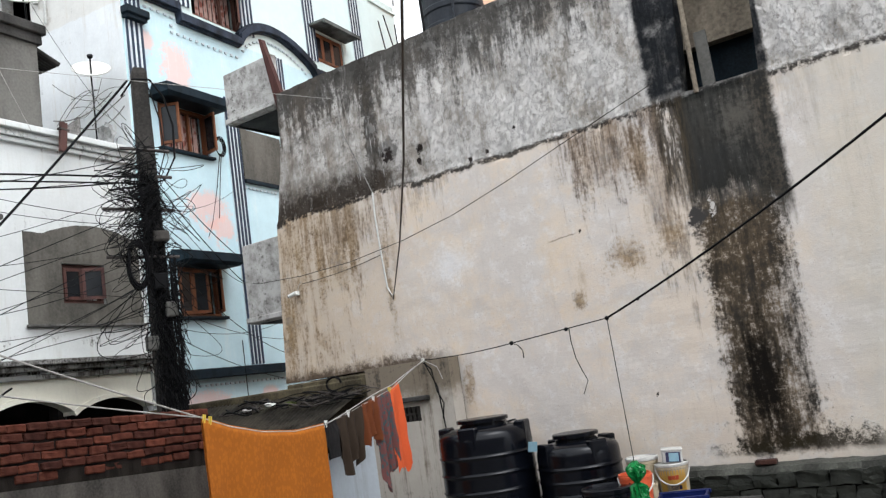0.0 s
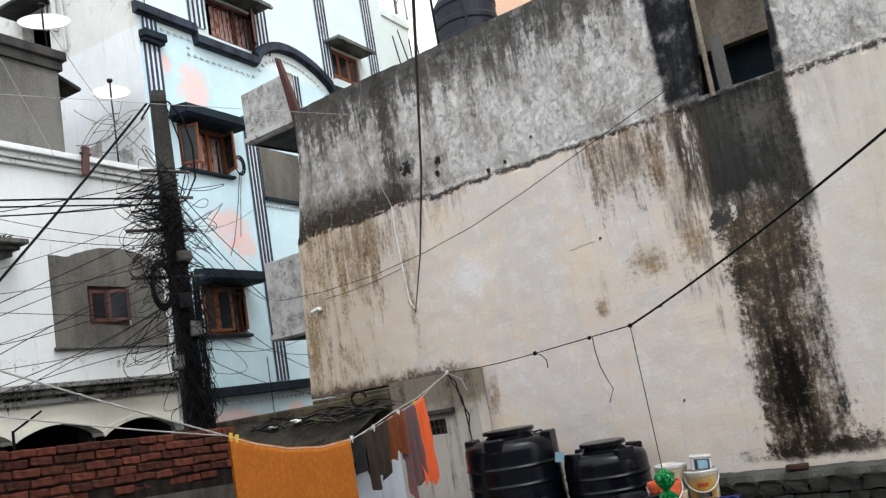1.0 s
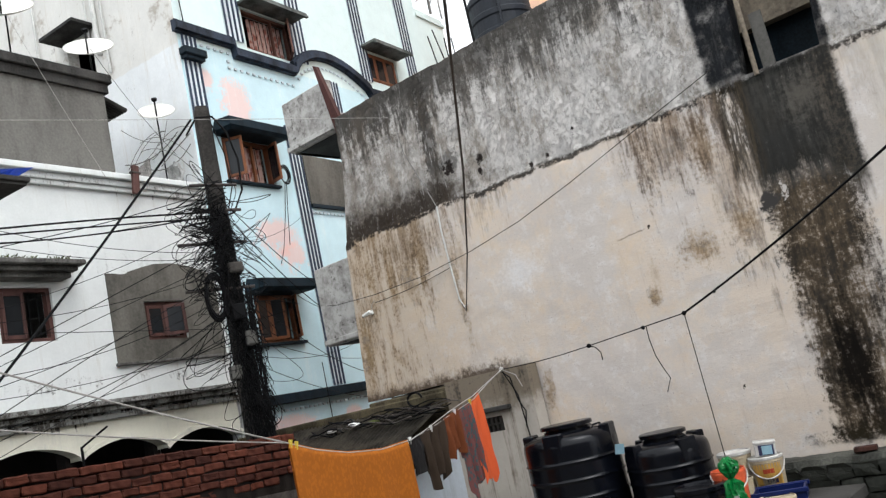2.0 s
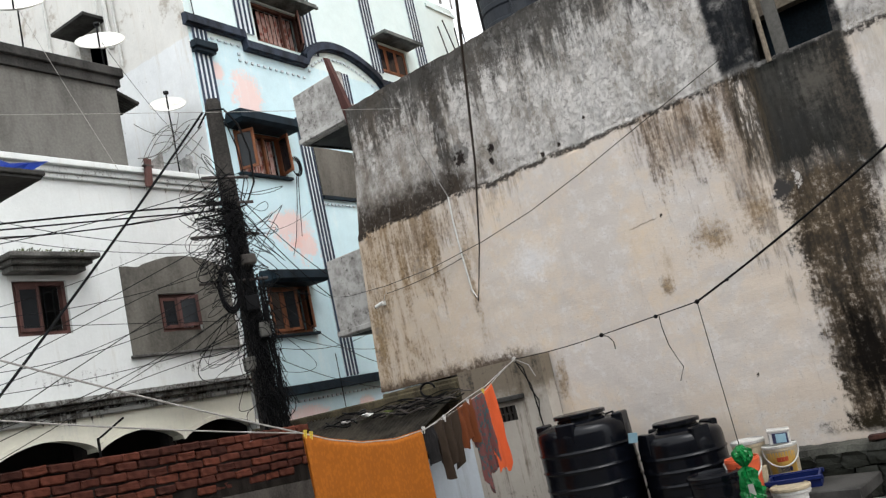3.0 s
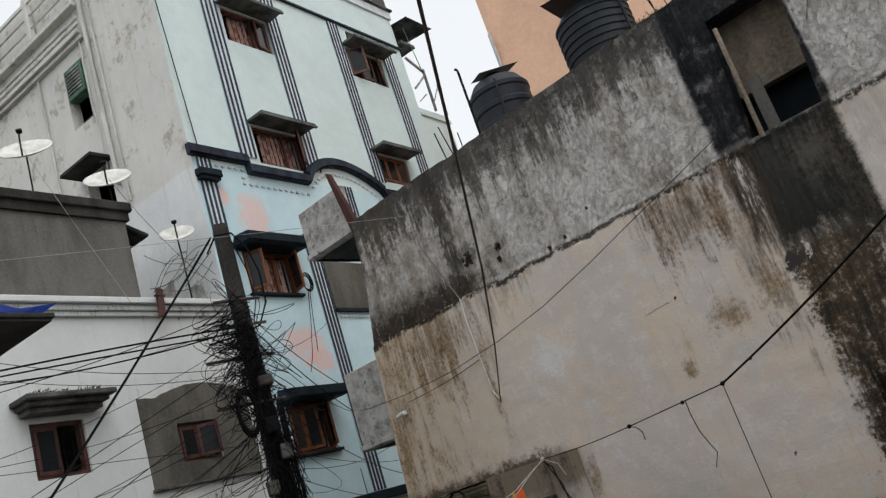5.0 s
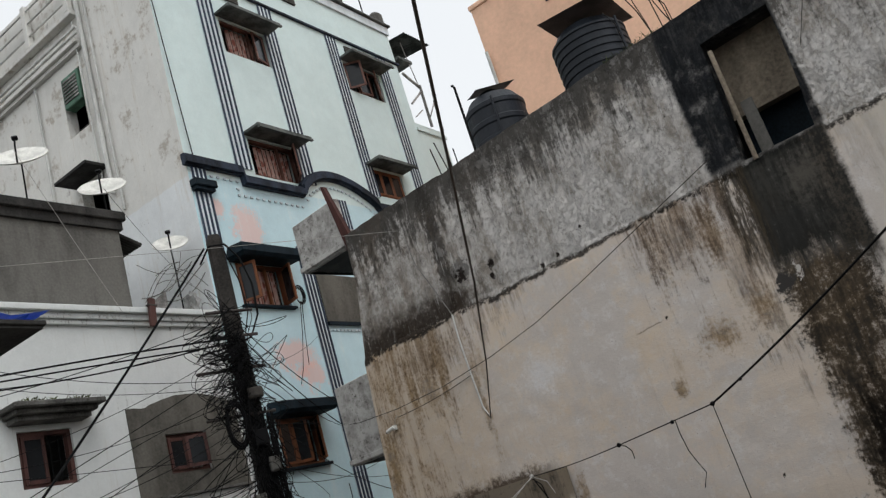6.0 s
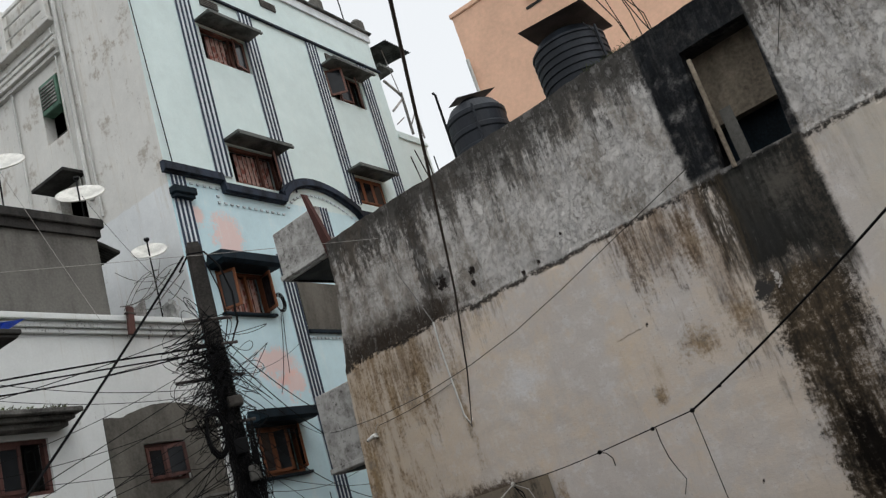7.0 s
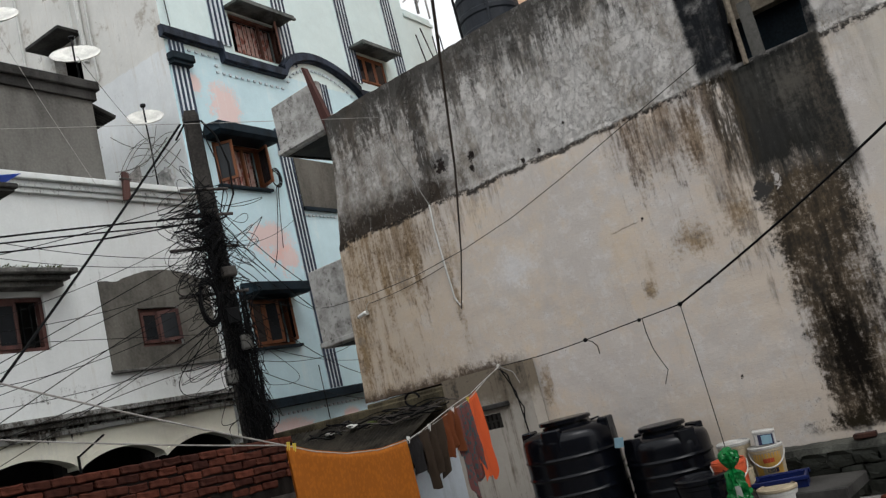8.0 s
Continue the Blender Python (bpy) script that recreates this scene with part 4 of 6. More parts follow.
# small things on the white house's roof edge
sill = thing("roof_clutter_slab", AT_B @ pose(-1.2, 0.2, 9.41), "small triangular broken slab leaning on the roof edge", "slab")
bm = bmesh.new()
v = [bm.verts.new(p) for p in ((-0.3, 0, 0), (0.25, 0, 0), (0.25, 0, 0.42), (-0.3, 0.1, 0), (0.25, 0.1, 0), (0.25, 0.1, 0.42))]
for f in ((0, 1, 2), (5, 4, 3), (0, 3, 4, 1), (1, 4, 5, 2), (2, 5, 3, 0)):
    bm.faces.new([v[k] for k in f])
part("slab", bm, M_CONC, sill)
plank = part("wooden_plank", box(-0.06, 0.06, -0.05, 0.02, -0.24, 0.26, 0.01), M_MAROON, at=AT_B @ pose(-1.72, -0.27, 9.2, 0, 6, 0))
tagged(plank, "short worn wooden plank hung at the roof edge", "plank")
part("metal_strap", box(-0.085, 0.085, -0.056, 0.026, 0.12, 0.15), M_SHEET, plank)
bag = bmesh.new()
bmesh.ops.create_icosphere(bag, subdivisions=3, radius=0.13)
for q in bag.verts:
    q.co *= 1 + 0.7 * noise.noise(q.co * 13)
    q.co.z *= 1.35
M_FOIL = plain("crumpled_pale_plastic", (0.28, 0.28, 0.27), 0.4, 0.5, 12)
tagged(part("plastic_bag", bag, M_FOIL, at=AT_B @ pose(-0.5, 0.1, 9.6)), "crumpled pale plastic bag on the roof edge", "bag")

# ---- balconies between the houses ----
def balcony(z0, z1, mat, label):
    b = thing("balcony", AT_R, label, "balcony", "stained balconies")
    part("parapet", box(-1.39, -0.3, 0.3, 0.42, z0, z1, 0.015), mat, b)
    part("side_parapet", box(-1.39, -1.27, 0.421, 3.0, z0, z1, 0.01), mat, b)
    part("floor_slab", box(-1.36, -0.05, 0.424, 3.0, z0, z0 + 0.1), M_DARKCON, b)
    part("drip_edge", box(-1.42, -0.3, 0.27, 0.299, z0 + 0.02, z0 + 0.1, 0.008), mat, b)
    return b


def blotched():
    """Whitish cement with grey and black blotches."""
    m = material("blotched_white_cement")
    c = coords()
    n2, n3 = signed(c, 3.5, 8, 0.75), signed(c, 16.0, 7, 0.75)
    run = signed(scaled(c, 9.0, 9.0, 0.9), 1.0, 7)
    col = blend(smooth(n2, -0.3, 0.3), (0.43, 0.42, 0.4), (0.25, 0.24, 0.225))
    col = blend(smooth(n3 * 0.7 + n2 * 0.6 + run * 0.4, 0.1, 0.42) * 0.85, col, (0.09, 0.083, 0.075))
    col = blend(smooth(n3 + run * 0.6 - n2 * 0.3, 0.4, 0.6) * 0.8, col, (0.03, 0.028, 0.025))
    return finish(m, col, 0.8, n3 * 0.3, 0.008, spec=0.2)


M_PEEL = blotched()
balcony(8.96, 9.8, M_PEEL, "cement balcony parapet blotched with black mould")
low_bal = balcony(5.8, 7.02, M_PEEL, "whitish peeling balcony parapet with a dark soffit")
M_RUST_METAL = plain("red_rust", (0.06, 0.022, 0.018), 0.7, 0.5, 12)
fin = bmesh.new()
f0 = [fin.verts.new(p) for p in ((-0.42, 0.2, 10.05), (-0.36, 0.2, 10.02), (-0.02, 0.2, 8.85), (-0.2, 0.2, 8.85))]
f1 = [fin.verts.new((q.co.x, 0.28, q.co.z)) for q in f0]
fin.faces.new(f0), fin.faces.new(f1[::-1])
for k in range(4):
    fin.faces.new((f0[k], f1[k], f1[(k + 1) % 4], f0[(k + 1) % 4]))
tagged(part("rusty_angle_iron", fin, M_RUST_METAL, at=AT_R), "rusty red iron strip standing at the wall corner", "iron strip")
tie = thing("steel_rods", AT_R @ pose(1.85, 0.5, 8.2), "dark steel reinforcement rods sticking up from the roof", "rods")
for i, (a, b) in enumerate((((0, 0, 0), (-0.2, 0, 1.45)), ((0.1, 0, 0), (0.0, 0.1, 1.35)), ((0.2, 0, 0), (-0.1, 0, 1.5)), ((0.15, 0.1, 0), (0.12, 0.1, 1.3)))):
    part("rod", tube(bmesh.new(), [a, b], 0.009), M_CABLE, tie)

# ---- roof tanks, sheet covers and orange house behind ----
orange = thing("orange_house", Matrix.Translation(polar(8.75, 21)) @ pose(0, 0, 0, 0, 0, 90 - 122), "tall orange-painted house behind the roof tanks", "building")
part("wall", box(0, 14, 0, 9, 0, 17.4), M_ORANGE, orange)
part("coping", box(-0.05, 14, -0.05, 9, 17.404, 17.55, 0.02), M_ORANGE, orange)
part("ledge", box(2.2, 14, -0.12, -0.002, 16.6, 16.68), M_ORANGE, orange)
part("slot", box(2.1, 4.0, -0.03, -0.002, 16.35, 16.42), M_DARKCON, orange)
part("drain_pipe", tube(bmesh.new(), [(0.06, -0.08, 9), (0.06, -0.08, 16)], 0.05, 8), M_PIPE, orange)
part("rising_pipe", tube(bmesh.new(), [(2.6, -0.1, 8), (2.6, -0.1, 13.6)], 0.06, 8), M_ORANGE, orange, "thin orange pipe")


def roof_tank(place, r, h, ribs, turn, cover=1.0):
    t = thing("roof_tank", Matrix.Translation(place) @ pose(0, 0, 0, 0, 0, turn), "ribbed grey plastic water tank under a bent sheet cover", "water tank", "roof tanks")
    rings = []
    for i in range(ribs):
        z = h * i / ribs
        rings += [(r, z), (r, z + h / ribs * 0.6), (r * 1.035, z + h / ribs * 0.68), (r * 1.035, z + h / ribs * 0.92)]
    rings += [(r, h), (r * 0.8, h + 0.14), (r * 0.35, h + 0.2)]
    part("body", lathe(bmesh.new(), rings, 40), M_ROOFTANK, t)
    part("lid", lathe(bmesh.new(), [(r * 0.34, h + 0.2), (r * 0.34, h + 0.28), (r * 0.1, h + 0.3)], 24), M_ROOFTANK, t)
    sh = bmesh.new()
    n = 10
    a = [sh.verts.new((cover * (-r * 1.35 + 2.7 * r * i / n), -r * 1.15 * cover, h + 0.22  + 0.1 * i / n)) for i in range(n + 1)]
    b = [sh.verts.new((cover * (-r * 1.1 + 2.6 * r * i / n), r * 0.9 * cover, h + 0.34  + 0.1 * i / n)) for i in range(n + 1)]
    for i in range(n):
        sh.faces.new((a[i], a[i + 1], b[i + 1], b[i]))
    bmesh.ops.solidify(sh, geom=sh.faces[:], thickness=0.02)
    part("sheet_cover", sh, M_SHEET, t, "bent rusty sheet over the tank")
    part("overflow_pipe", tube(bmesh.new(), [(-r * 0.5, -r * 0.95, 0), (-r * 0.5, -r * 1.0, h * 1.0)], 0.018, 8), M_ROOFTANK, t)
    return t


roof_tank(polar(8.0, 11.9, 8.75), 0.455, 1.38, 5, 20, 0.55)
roof_tank(polar(16.0, 11.4, 8.75), 0.53, 1.6, 14, 60, 0.95)
tagged(part("concrete_block", box(3.2, 5.0, 1.4, 3.4, 8.2, 8.74), M_CONC, at=AT_R), "low concrete tank base on the roof", "tank base")
tagged(part("concrete_block", box(1.6, 3.1, 1.6, 3.2, 8.2, 8.74), M_CONC, at=AT_R), "low concrete tank base on the roof", "tank base")
aer = part("bent_aerial_pipe", tube(bmesh.new(), [(2.46, 0.4, 8.2), (2.46, 0.4, 10.18), (2.44, 0.4, 10.22), (2.42, 0.4, 10.22)], 0.018), M_CABLE, at=AT_R)
tagged(aer, "thin dark pipe with a bent tip on the roof", "pipe")
twigs = thing("dry_stalks", AT_R @ pose(5.2, 0.35, 8.9), "dry dark stalks and weeds on the parapet", "weeds")
random.seed(5)
for i in range(7):
    x = random.uniform(-0.3, 0.5)
    part("stalk", tube(bmesh.new(), [(x, 0, 0), (x - random.uniform(0.02, 0.15), 0, random.uniform(0.3, 0.7)), (x - random.uniform(0.1, 0.3), 0.05, random.uniform(0.8, 1.2))], 0.007), M_CABLE, twigs)
M_MOSS = plain("moss", (0.07, 0.085, 0.025), 0.9, 0.6, 20)


def weeds(name, at, x0, x1, n, size, label, seed, depth=0.1):
    random.seed(seed)
    verts, faces = [], []
    for i in range(n):
        x, y, a, l = random.uniform(x0, x1), random.uniform(-depth, depth), random.uniform(0, 6.28), size * random.uniform(0.4, 1.2)
        k = len(verts)
        dx, dy = math.cos(a) * l * 0.25, math.sin(a) * l * 0.25
        verts += [(x, y, 0), (x + dx, y + dy, l * 0.5), (x + dx * 2.6, y + dy * 2.6, l * random.uniform(0.5, 1.0)), (x + dx + 0.012, y + dy - 0.012, l * 0.45)]
        faces += [(k, k + 1, k + 3), (k + 1, k + 2, k + 3)]
    me = bpy.data.meshes.new(name)
    me.from_pydata(verts, [], faces)
    me.materials.append(M_MOSS)
    tagged(part(name, me, M_MOSS, at=at), label, "weeds", kind="stuff")


weeds("parapet_weeds", AT_R @ pose(0, 0.12, 8.99), 4.75, 5.5, 220, 0.1, "low green weeds on the parapet top", 3)
weeds("hood_moss", AT_B @ pose(0, -0.3, 7.78), -4.25, -3.2, 260, 0.07, "dark moss on the stepped window hood", 4, 0.15)

# ---- inside the opening ----
M_BEIGE = plain("beige_inner_plaster", (0.3, 0.25, 0.19), 0.85, 0.5, 4)
part("opening_beam", box(5.75, 6.9, 0.45, 0.6, 7.75, 8.6), M_BEIGE, at=AT_R)
tagged(bpy.data.objects["opening_beam"], "beige plastered beam inside the opening", "beam", kind="structure")
part("opening_pipe", tube(bmesh.new(), [(5.95, 0.0, 7.12), (5.96, 0.0, 8.42)], 0.026, 8), M_BEIGE, at=AT_R, label="white drain pipe in the wall opening")
tagged(bpy.data.objects["opening_pipe"], "", "pipe")
tagged(part("opening_sheet", box(6.0, 6.13, 0.1, 0.12, 7.172, 7.78), M_GREY, at=AT_R), "pale sheet standing inside the opening", "sheet")
# added navy backing: the dark depth under the beam given as colour
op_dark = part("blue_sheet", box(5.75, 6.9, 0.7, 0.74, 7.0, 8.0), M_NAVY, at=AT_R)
tagged(op_dark, "navy backing that stands for the shaded depth of the opening", "sheet")
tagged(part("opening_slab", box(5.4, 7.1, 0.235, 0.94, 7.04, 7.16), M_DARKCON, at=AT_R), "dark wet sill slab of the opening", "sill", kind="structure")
# cheeks coloured dark to carry the shade inside the recess
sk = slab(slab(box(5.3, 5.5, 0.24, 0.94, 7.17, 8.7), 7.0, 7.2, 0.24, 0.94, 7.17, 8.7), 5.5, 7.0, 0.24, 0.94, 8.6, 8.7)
tagged(part("opening_cheeks", sk, M_DARKCON, at=AT_R), "side walls of the opening, coloured dark for the shade inside", "wall", kind="structure")

# ---- the pole and its wires ----
POLE = polar(-13.95, 13.0)
pole = thing("electric_pole", Matrix.Translation(POLE) @ pose(0, 0, 0, 0, 0, 25), "dark wet concrete power pole wrapped in cables", "power pole")
pb = bmesh.new()
r0 = [pb.verts.new(p) for p in ((-0.2, -0.16, 0), (0.2, -0.16, 0), (0.2, 0.16, 0), (-0.2, 0.16, 0))]
r1 = [pb.verts.new(p) for p in ((-0.11, -0.09, 9.75), (0.11, -0.09, 9.75), (0.11, 0.09, 9.75), (-0.11, 0.09, 9.75))]
r2 = [pb.verts.new(p) for p in ((-0.08, -0.06, 9.85), (0.08, -0.06, 9.85), (0.08, 0.06, 9.85), (-0.08, 0.06, 9.85))]
for a, b in ((r0, r1), (r1, r2)):
    for k in range(4):
        pb.faces.new((a[k], a[(k + 1) % 4], b[(k + 1) % 4], b[k]))
pb.faces.new(r2), pb.faces.new(r0[::-1])
bmesh.ops.bevel(pb, geom=[e for e in pb.edges if abs(e.verts[0].co.z - e.verts[1].co.z) > 1], offset=0.02, segments=1, affect="EDGES")
part("post", pb, M_POLE, pole)
for z, x, w, h, mat in ((6.4, -0.02, 0.2, 0.24, M_CABLE), (6.0, 0.1, 0.16, 0.22, M_GREY), (5.55, -0.2, 0.16, 0.2, M_GREY), (7.1, 0.05, 0.22, 0.16, M_POLE)):
    b = part("junction_box", box(x - w / 2, x + w / 2, -0.34, -0.165, z, z + h, 0.015), mat, pole, "small dark cable junction box")
    part("box_lid", box(x - w / 2 + 0.02, x + w / 2 - 0.02, -0.352, -0.341, z + 0.03, z + h - 0.03), mat, b)
for z in (6.9, 7.6, 8.1, 8.5):
    part("bracket", tube(bmesh.new(), [(-0.7 if z < 8 else -0.4, -0.2, z + 0.03), (0.3, -0.2, z - 0.02)], 0.025, 8), M_SHEET, pole)
for k in range(7):
    rr = 0.24 + 0.03 * math.sin(k * 2.1)
    part("cable_turn", tube(bmesh.new(), [(-0.3 + rr * 0.55 * math.cos(a), -0.24 - 0.018 * k, 6.78 + rr * 1.35 * math.sin(a)) for a in [2 * math.pi * i / 22 for i in range(23)]], 0.016, 5), M_CABLE, pole)


def tangle(seed, n, zmid, zspread, reach, r, left=0.5, down=0.0):
    """Loose loops of thin wire round the pole."""
    random.seed(seed)
    bm = bmesh.new()
    for i in range(n):
        z = random.gauss(zmid, zspread)
        side = -1 if random.random() < left else 1
        a = Vector((random.uniform(-0.15, 0.15), -0.2 - random.random() * 0.1, z))
        b = Vector((side * random.uniform(0.1, reach), -0.2 - random.random() * 0.25, z + random.gauss(-down, 0.35)))
        m = (a + b) / 2 + Vector((side * random.uniform(0, 0.3), -random.uniform(0, 0.2), random.gauss(-0.12, 0.3)))
        m2 = b + Vector((random.gauss(0, 0.15), 0, random.gauss(-0.2, 0.25)))
        e = Vector((random.uniform(-0.2, 0.2), -0.22, z + random.gauss(-0.3, 0.35)))
        ctrl = [a, m, b, m2, e]
        pts = []
        for k in range(15):
            t = k / 14
            q = [c.copy() for c in ctrl]
            while len(q) > 1:
                q = [u.lerp(v, t) for u, v in zip(q, q[1:])]
            pts.append(q[0])
        tube(bm, pts, r * random.uniform(0.7, 1.4), 3)
    return bm


for seed, n, zm, zs, reach, left, down in ((1, 120, 7.95, 0.32, 1.0, 0.88, 0.2), (2, 60, 7.3, 0.35, 0.75, 0.8, 0.25), (3, 75, 6.2, 0.45, 0.32, 0.35, 0.3), (4, 80, 5.3, 0.5, 0.3, 0.25, 0.4), (6, 22, 6.6, 0.4, 1.3, 0.85, 0.6)):
    tg = part("wire_tangle", tangle(seed, n, zm, zs, reach, 0.0055, left, down), M_CABLE, pole, "snarl of loose black wires")
    tg["kind"] = "stuff"
drop = bmesh.new()
random.seed(9)
for i in range(20):
    x = random.uniform(-0.14, 0.24)
    tube(drop, [(x + 0.06 * noise.noise(Vector((i, z * 0.9, 0))), -0.2 - 0.03 * random.random(), z) for z in [7.0 - 0.0125 * i - 0.3 * k for k in range(10)]], 0.012, 4)
part("cable_drop", drop, M_CABLE, pole, "bundle of cables running down the pole")["kind"] = "stuff"
part("top_loop", tube(bmesh.new(), [(-0.3, -0.12, 9.35), (-0.12, -0.15, 9.62), (0.12, -0.16, 9.62), (0.3, -0.16, 9.35), (0.4, -0.16, 8.9), (0.38, -0.16, 8.4), (0.2, -0.18, 8.05), (-0.2, -0.2, 7.95), (-0.6, -0.2, 7.9)], 0.016, 6), M_CABLE, pole, "thick black cable looped over the top")
part("second_loop", tube(bmesh.new(), [(0.1, -0.14, 9.5), (0.22, -0.14, 9.0), (0.25, -0.16, 8.5), (0.12, -0.18, 8.1)], 0.01, 5), M_CABLE, pole)


def cable(a, b, drop, r, name="overhead_cable", label="thin black overhead cable strung from the power pole", mat=None, n=18, group="overhead cables"):
    ob = part(name, tube(bmesh.new(), sag(a, b, drop, n), r * 0.55, 5), mat or M_CABLE)
    return tagged(ob, label, "cable", group)


P = lambda z, dx=0.0: POLE + Vector((dx, -0.2, z))
cable(P(9.6, -0.12), polar(-36, 11.0, 4.3), 0.1, 0.034, label="thick black service cable slanting down from the pole top")
random.seed(12)
# height on the pole, bearing, distance and height of the far end, sag, thickness
for zp, az, d, z, dr, r in ((8.1, -38, 11.5, 7.75, -0.05, 0.026), (8.0, -38, 11.4, 7.7, -0.02, 0.022), (8.05, -38, 11.6, 7.82, 0.16, 0.02), (8.4, -38, 11.6, 7.45, 0.14, 0.012), (7.5, -38, 11.8, 8.9, 0.3, 0.009),
                            (7.65, -38, 11.2, 5.4, 0.0, 0.011), (7.3, -38, 11.2, 5.35, -0.05, 0.009), (7.1, -38, 11, 4.5, -0.12, 0.011), (6.6, -38, 11, 5.2, 0.35, 0.01), (6.95, -38, 11.4, 5.6, 0.2, 0.009),
                            (6.3, -38, 11.6, 6.8, 0.0, 0.008), (5.95, -38, 11, 4.6, -0.2, 0.009), (7.4, -38, 11.6, 8.5, 0.3, 0.008), (6.1, -38, 11.6, 5.9, 0.2, 0.008), (7.9, -38, 11.4, 6.6, 0.25, 0.008), (7.2, -38, 11.6, 6.9, 0.3, 0.008), (6.75, -38, 11.2, 6.2, 0.4, 0.009), (8.15, -38, 11.6, 8.0, 0.3, 0.009), (6.5, -38, 11.2, 4.4, 0.1, 0.009)):
    cable(P(zp, random.uniform(-0.2, 0.1)), polar(az, d, z), dr, r)
for s, y, z, zp, dr, r in ((3.3, -0.3, 7.0, 8.3, 0.25, 0.014), (3.6, -0.3, 6.3, 8.1, 0.3, 0.016), (3.0, -0.1, 6.9, 7.9, 0.35, 0.01), (4.2, -0.3, 5.4, 7.0, 0.4, 0.012), (4.4, -0.3, 5.9, 6.2, 0.25, 0.009), (4.2, -0.3, 6.6, 5.9, 0.35, 0.009), (2.4, -0.1, 8.9, 7.6, 0.15, 0.008), (4.4, -0.3, 4.9, 5.8, 0.2, 0.01)):
    cable(P(zp, 0.1), AT_B @ Vector((s, y, z)), dr, r)
# lines tied between houses
cable(polar(-36, 12.5, 9.75), AT_R @ Vector((1.06, -0.03, 8.58)), 0.02, 0.007, "white_cable", "thin white cable crossing to the stained wall", M_ROPE)
long_wire = part("thin_wire", tube(bmesh.new(), [(5.53, -0.05, 7.35), (4.95, -0.06, 7.17), (4.4, -0.07, 7.0), (3.6, -0.08, 6.75), (2.8, -0.09, 6.53), (2.0, -0.1, 6.38), (1.1, -0.1, 6.28), (0.18, -0.1, 6.26), (-0.7, 0.0, 6.32), (-1.4, 0.4, 6.45)], 0.005), M_POLE, at=AT_R)
tagged(long_wire, "thin grey wire along the stained wall", "cable", "overhead cables")
cable(AT_R @ Vector((1.56, -0.04, 6.28)), AT_R @ Vector((0.12, -0.05, 6.16)), 0.03, 0.009, "thin_wire", "thin grey wire along the stained wall", M_POLE)
cable(AT_R @ Vector((6.8, -0.04, 7.95)), AT_R @ Vector((7.4, -0.04, 9.2)), 0.0, 0.008, "thin_wire", "thin grey wire along the stained wall", M_POLE)
cable(AT_B @ Vector((-3.4, 0.2, 12.2)), AT_B @ Vector((-2.3, -0.3, 9.2)), 0.03, 0.008, "white_cable", "thin white cable crossing to the roof", M_ROPE)
cable(AT_B @ Vector((-1.75, 0.3, 11.8)), AT_B @ Vector((-0.5, 0.0, 9.9)), 0.1, 0.008, "thin_wire", "thin grey wire hanging from the dish", M_POLE)
near_wire = part("hanging_cable", tube(bmesh.new(), [AT_R @ Vector((1.63, -0.05, 5.78)), Vector((0.19, 10.4, 5.62)), Vector((0.21, 10.0, 5.70)), Vector((0.25, 7.5, 5.82)), Vector((0.258, 5.19, 5.95)), Vector((0.232, 3.39, 6.07)), Vector((0.2, 1.5, 6.2)), Vector((0.2, -1.0, 6.4)), Vector((0.2, -3.19, 6.6))], 0.007, 6), plain("brown_cable", (0.06, 0.045, 0.035), 0.6, 0.3))
tagged(near_wire, "brown cable drawn from the stained wall over the terrace", "cable")
pipe_on_wall = thing("wall_cable", AT_R, "whitish cable clipped to the stained wall", "cable")
part("upper_run", tube(bmesh.new(), [(1.12, -0.02, 8.5), (1.2, -0.03, 8.0), (1.45, -0.03, 7.4), (1.56, -0.03, 7.12)], 0.006), M_CONC, pipe_on_wall)
part("lower_run", tube(bmesh.new(), [(1.56, -0.03, 7.12), (1.55, -0.035, 6.8), (1.57, -0.035, 6.3), (1.6, -0.035, 5.85), (1.66, -0.04, 5.72), (1.72, -0.05, 5.76)], 0.012), M_PIPE, pipe_on_wall)

# ---- camera on the wall corner ----
cctv = thing("security_camera", AT_R @ pose(-0.02, -0.02, 6.05) @ Matrix.Scale(0.65, 4), "small white security camera on the wall corner", "camera")
part("wall_plate", box(-0.05, 0.05, -0.03, 0.03, -0.05, 0.05, 0.008), M_PIPE, cctv)
part("arm", tube(bmesh.new(), [(0, -0.03, 0), (0, -0.12, -0.02)], 0.012), M_PIPE, cctv)
part("housing", tube(bmesh.new(), [(0.1, -0.13, 0.0), (-0.1, -0.15, -0.05)], 0.04, 12), M_PIPE, cctv)
part("lens_hood", tube(bmesh.new(), [(-0.1, -0.15, -0.05), (-0.125, -0.153, -0.056)], 0.03, 12), M_CABLE, cctv)
part("lead", tube(bmesh.new(), [(0.05, -0.03, 0.03), (0.1, -0.03, 0.15), (0.16, -0.03, 0.2), (0.2, -0.03, 0.22)], 0.008), M_ROPE, cctv)

# ---- annex and lean-to under the wall ----
M_MOSSY = plain("mossy_brown_cement", (0.085, 0.07, 0.042), 0.9, 0.6, 6, dist=0.01)
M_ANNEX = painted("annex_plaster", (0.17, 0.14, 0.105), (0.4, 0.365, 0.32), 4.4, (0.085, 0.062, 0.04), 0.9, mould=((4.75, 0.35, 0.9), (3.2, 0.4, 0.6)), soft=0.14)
annex = thing("annex", AT_R, "low stained cement annex with a small grille vent", "annex")
VENT = (1.66, 2.02, 4.12, 4.3)
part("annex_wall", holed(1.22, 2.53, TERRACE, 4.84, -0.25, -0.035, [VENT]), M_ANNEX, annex)
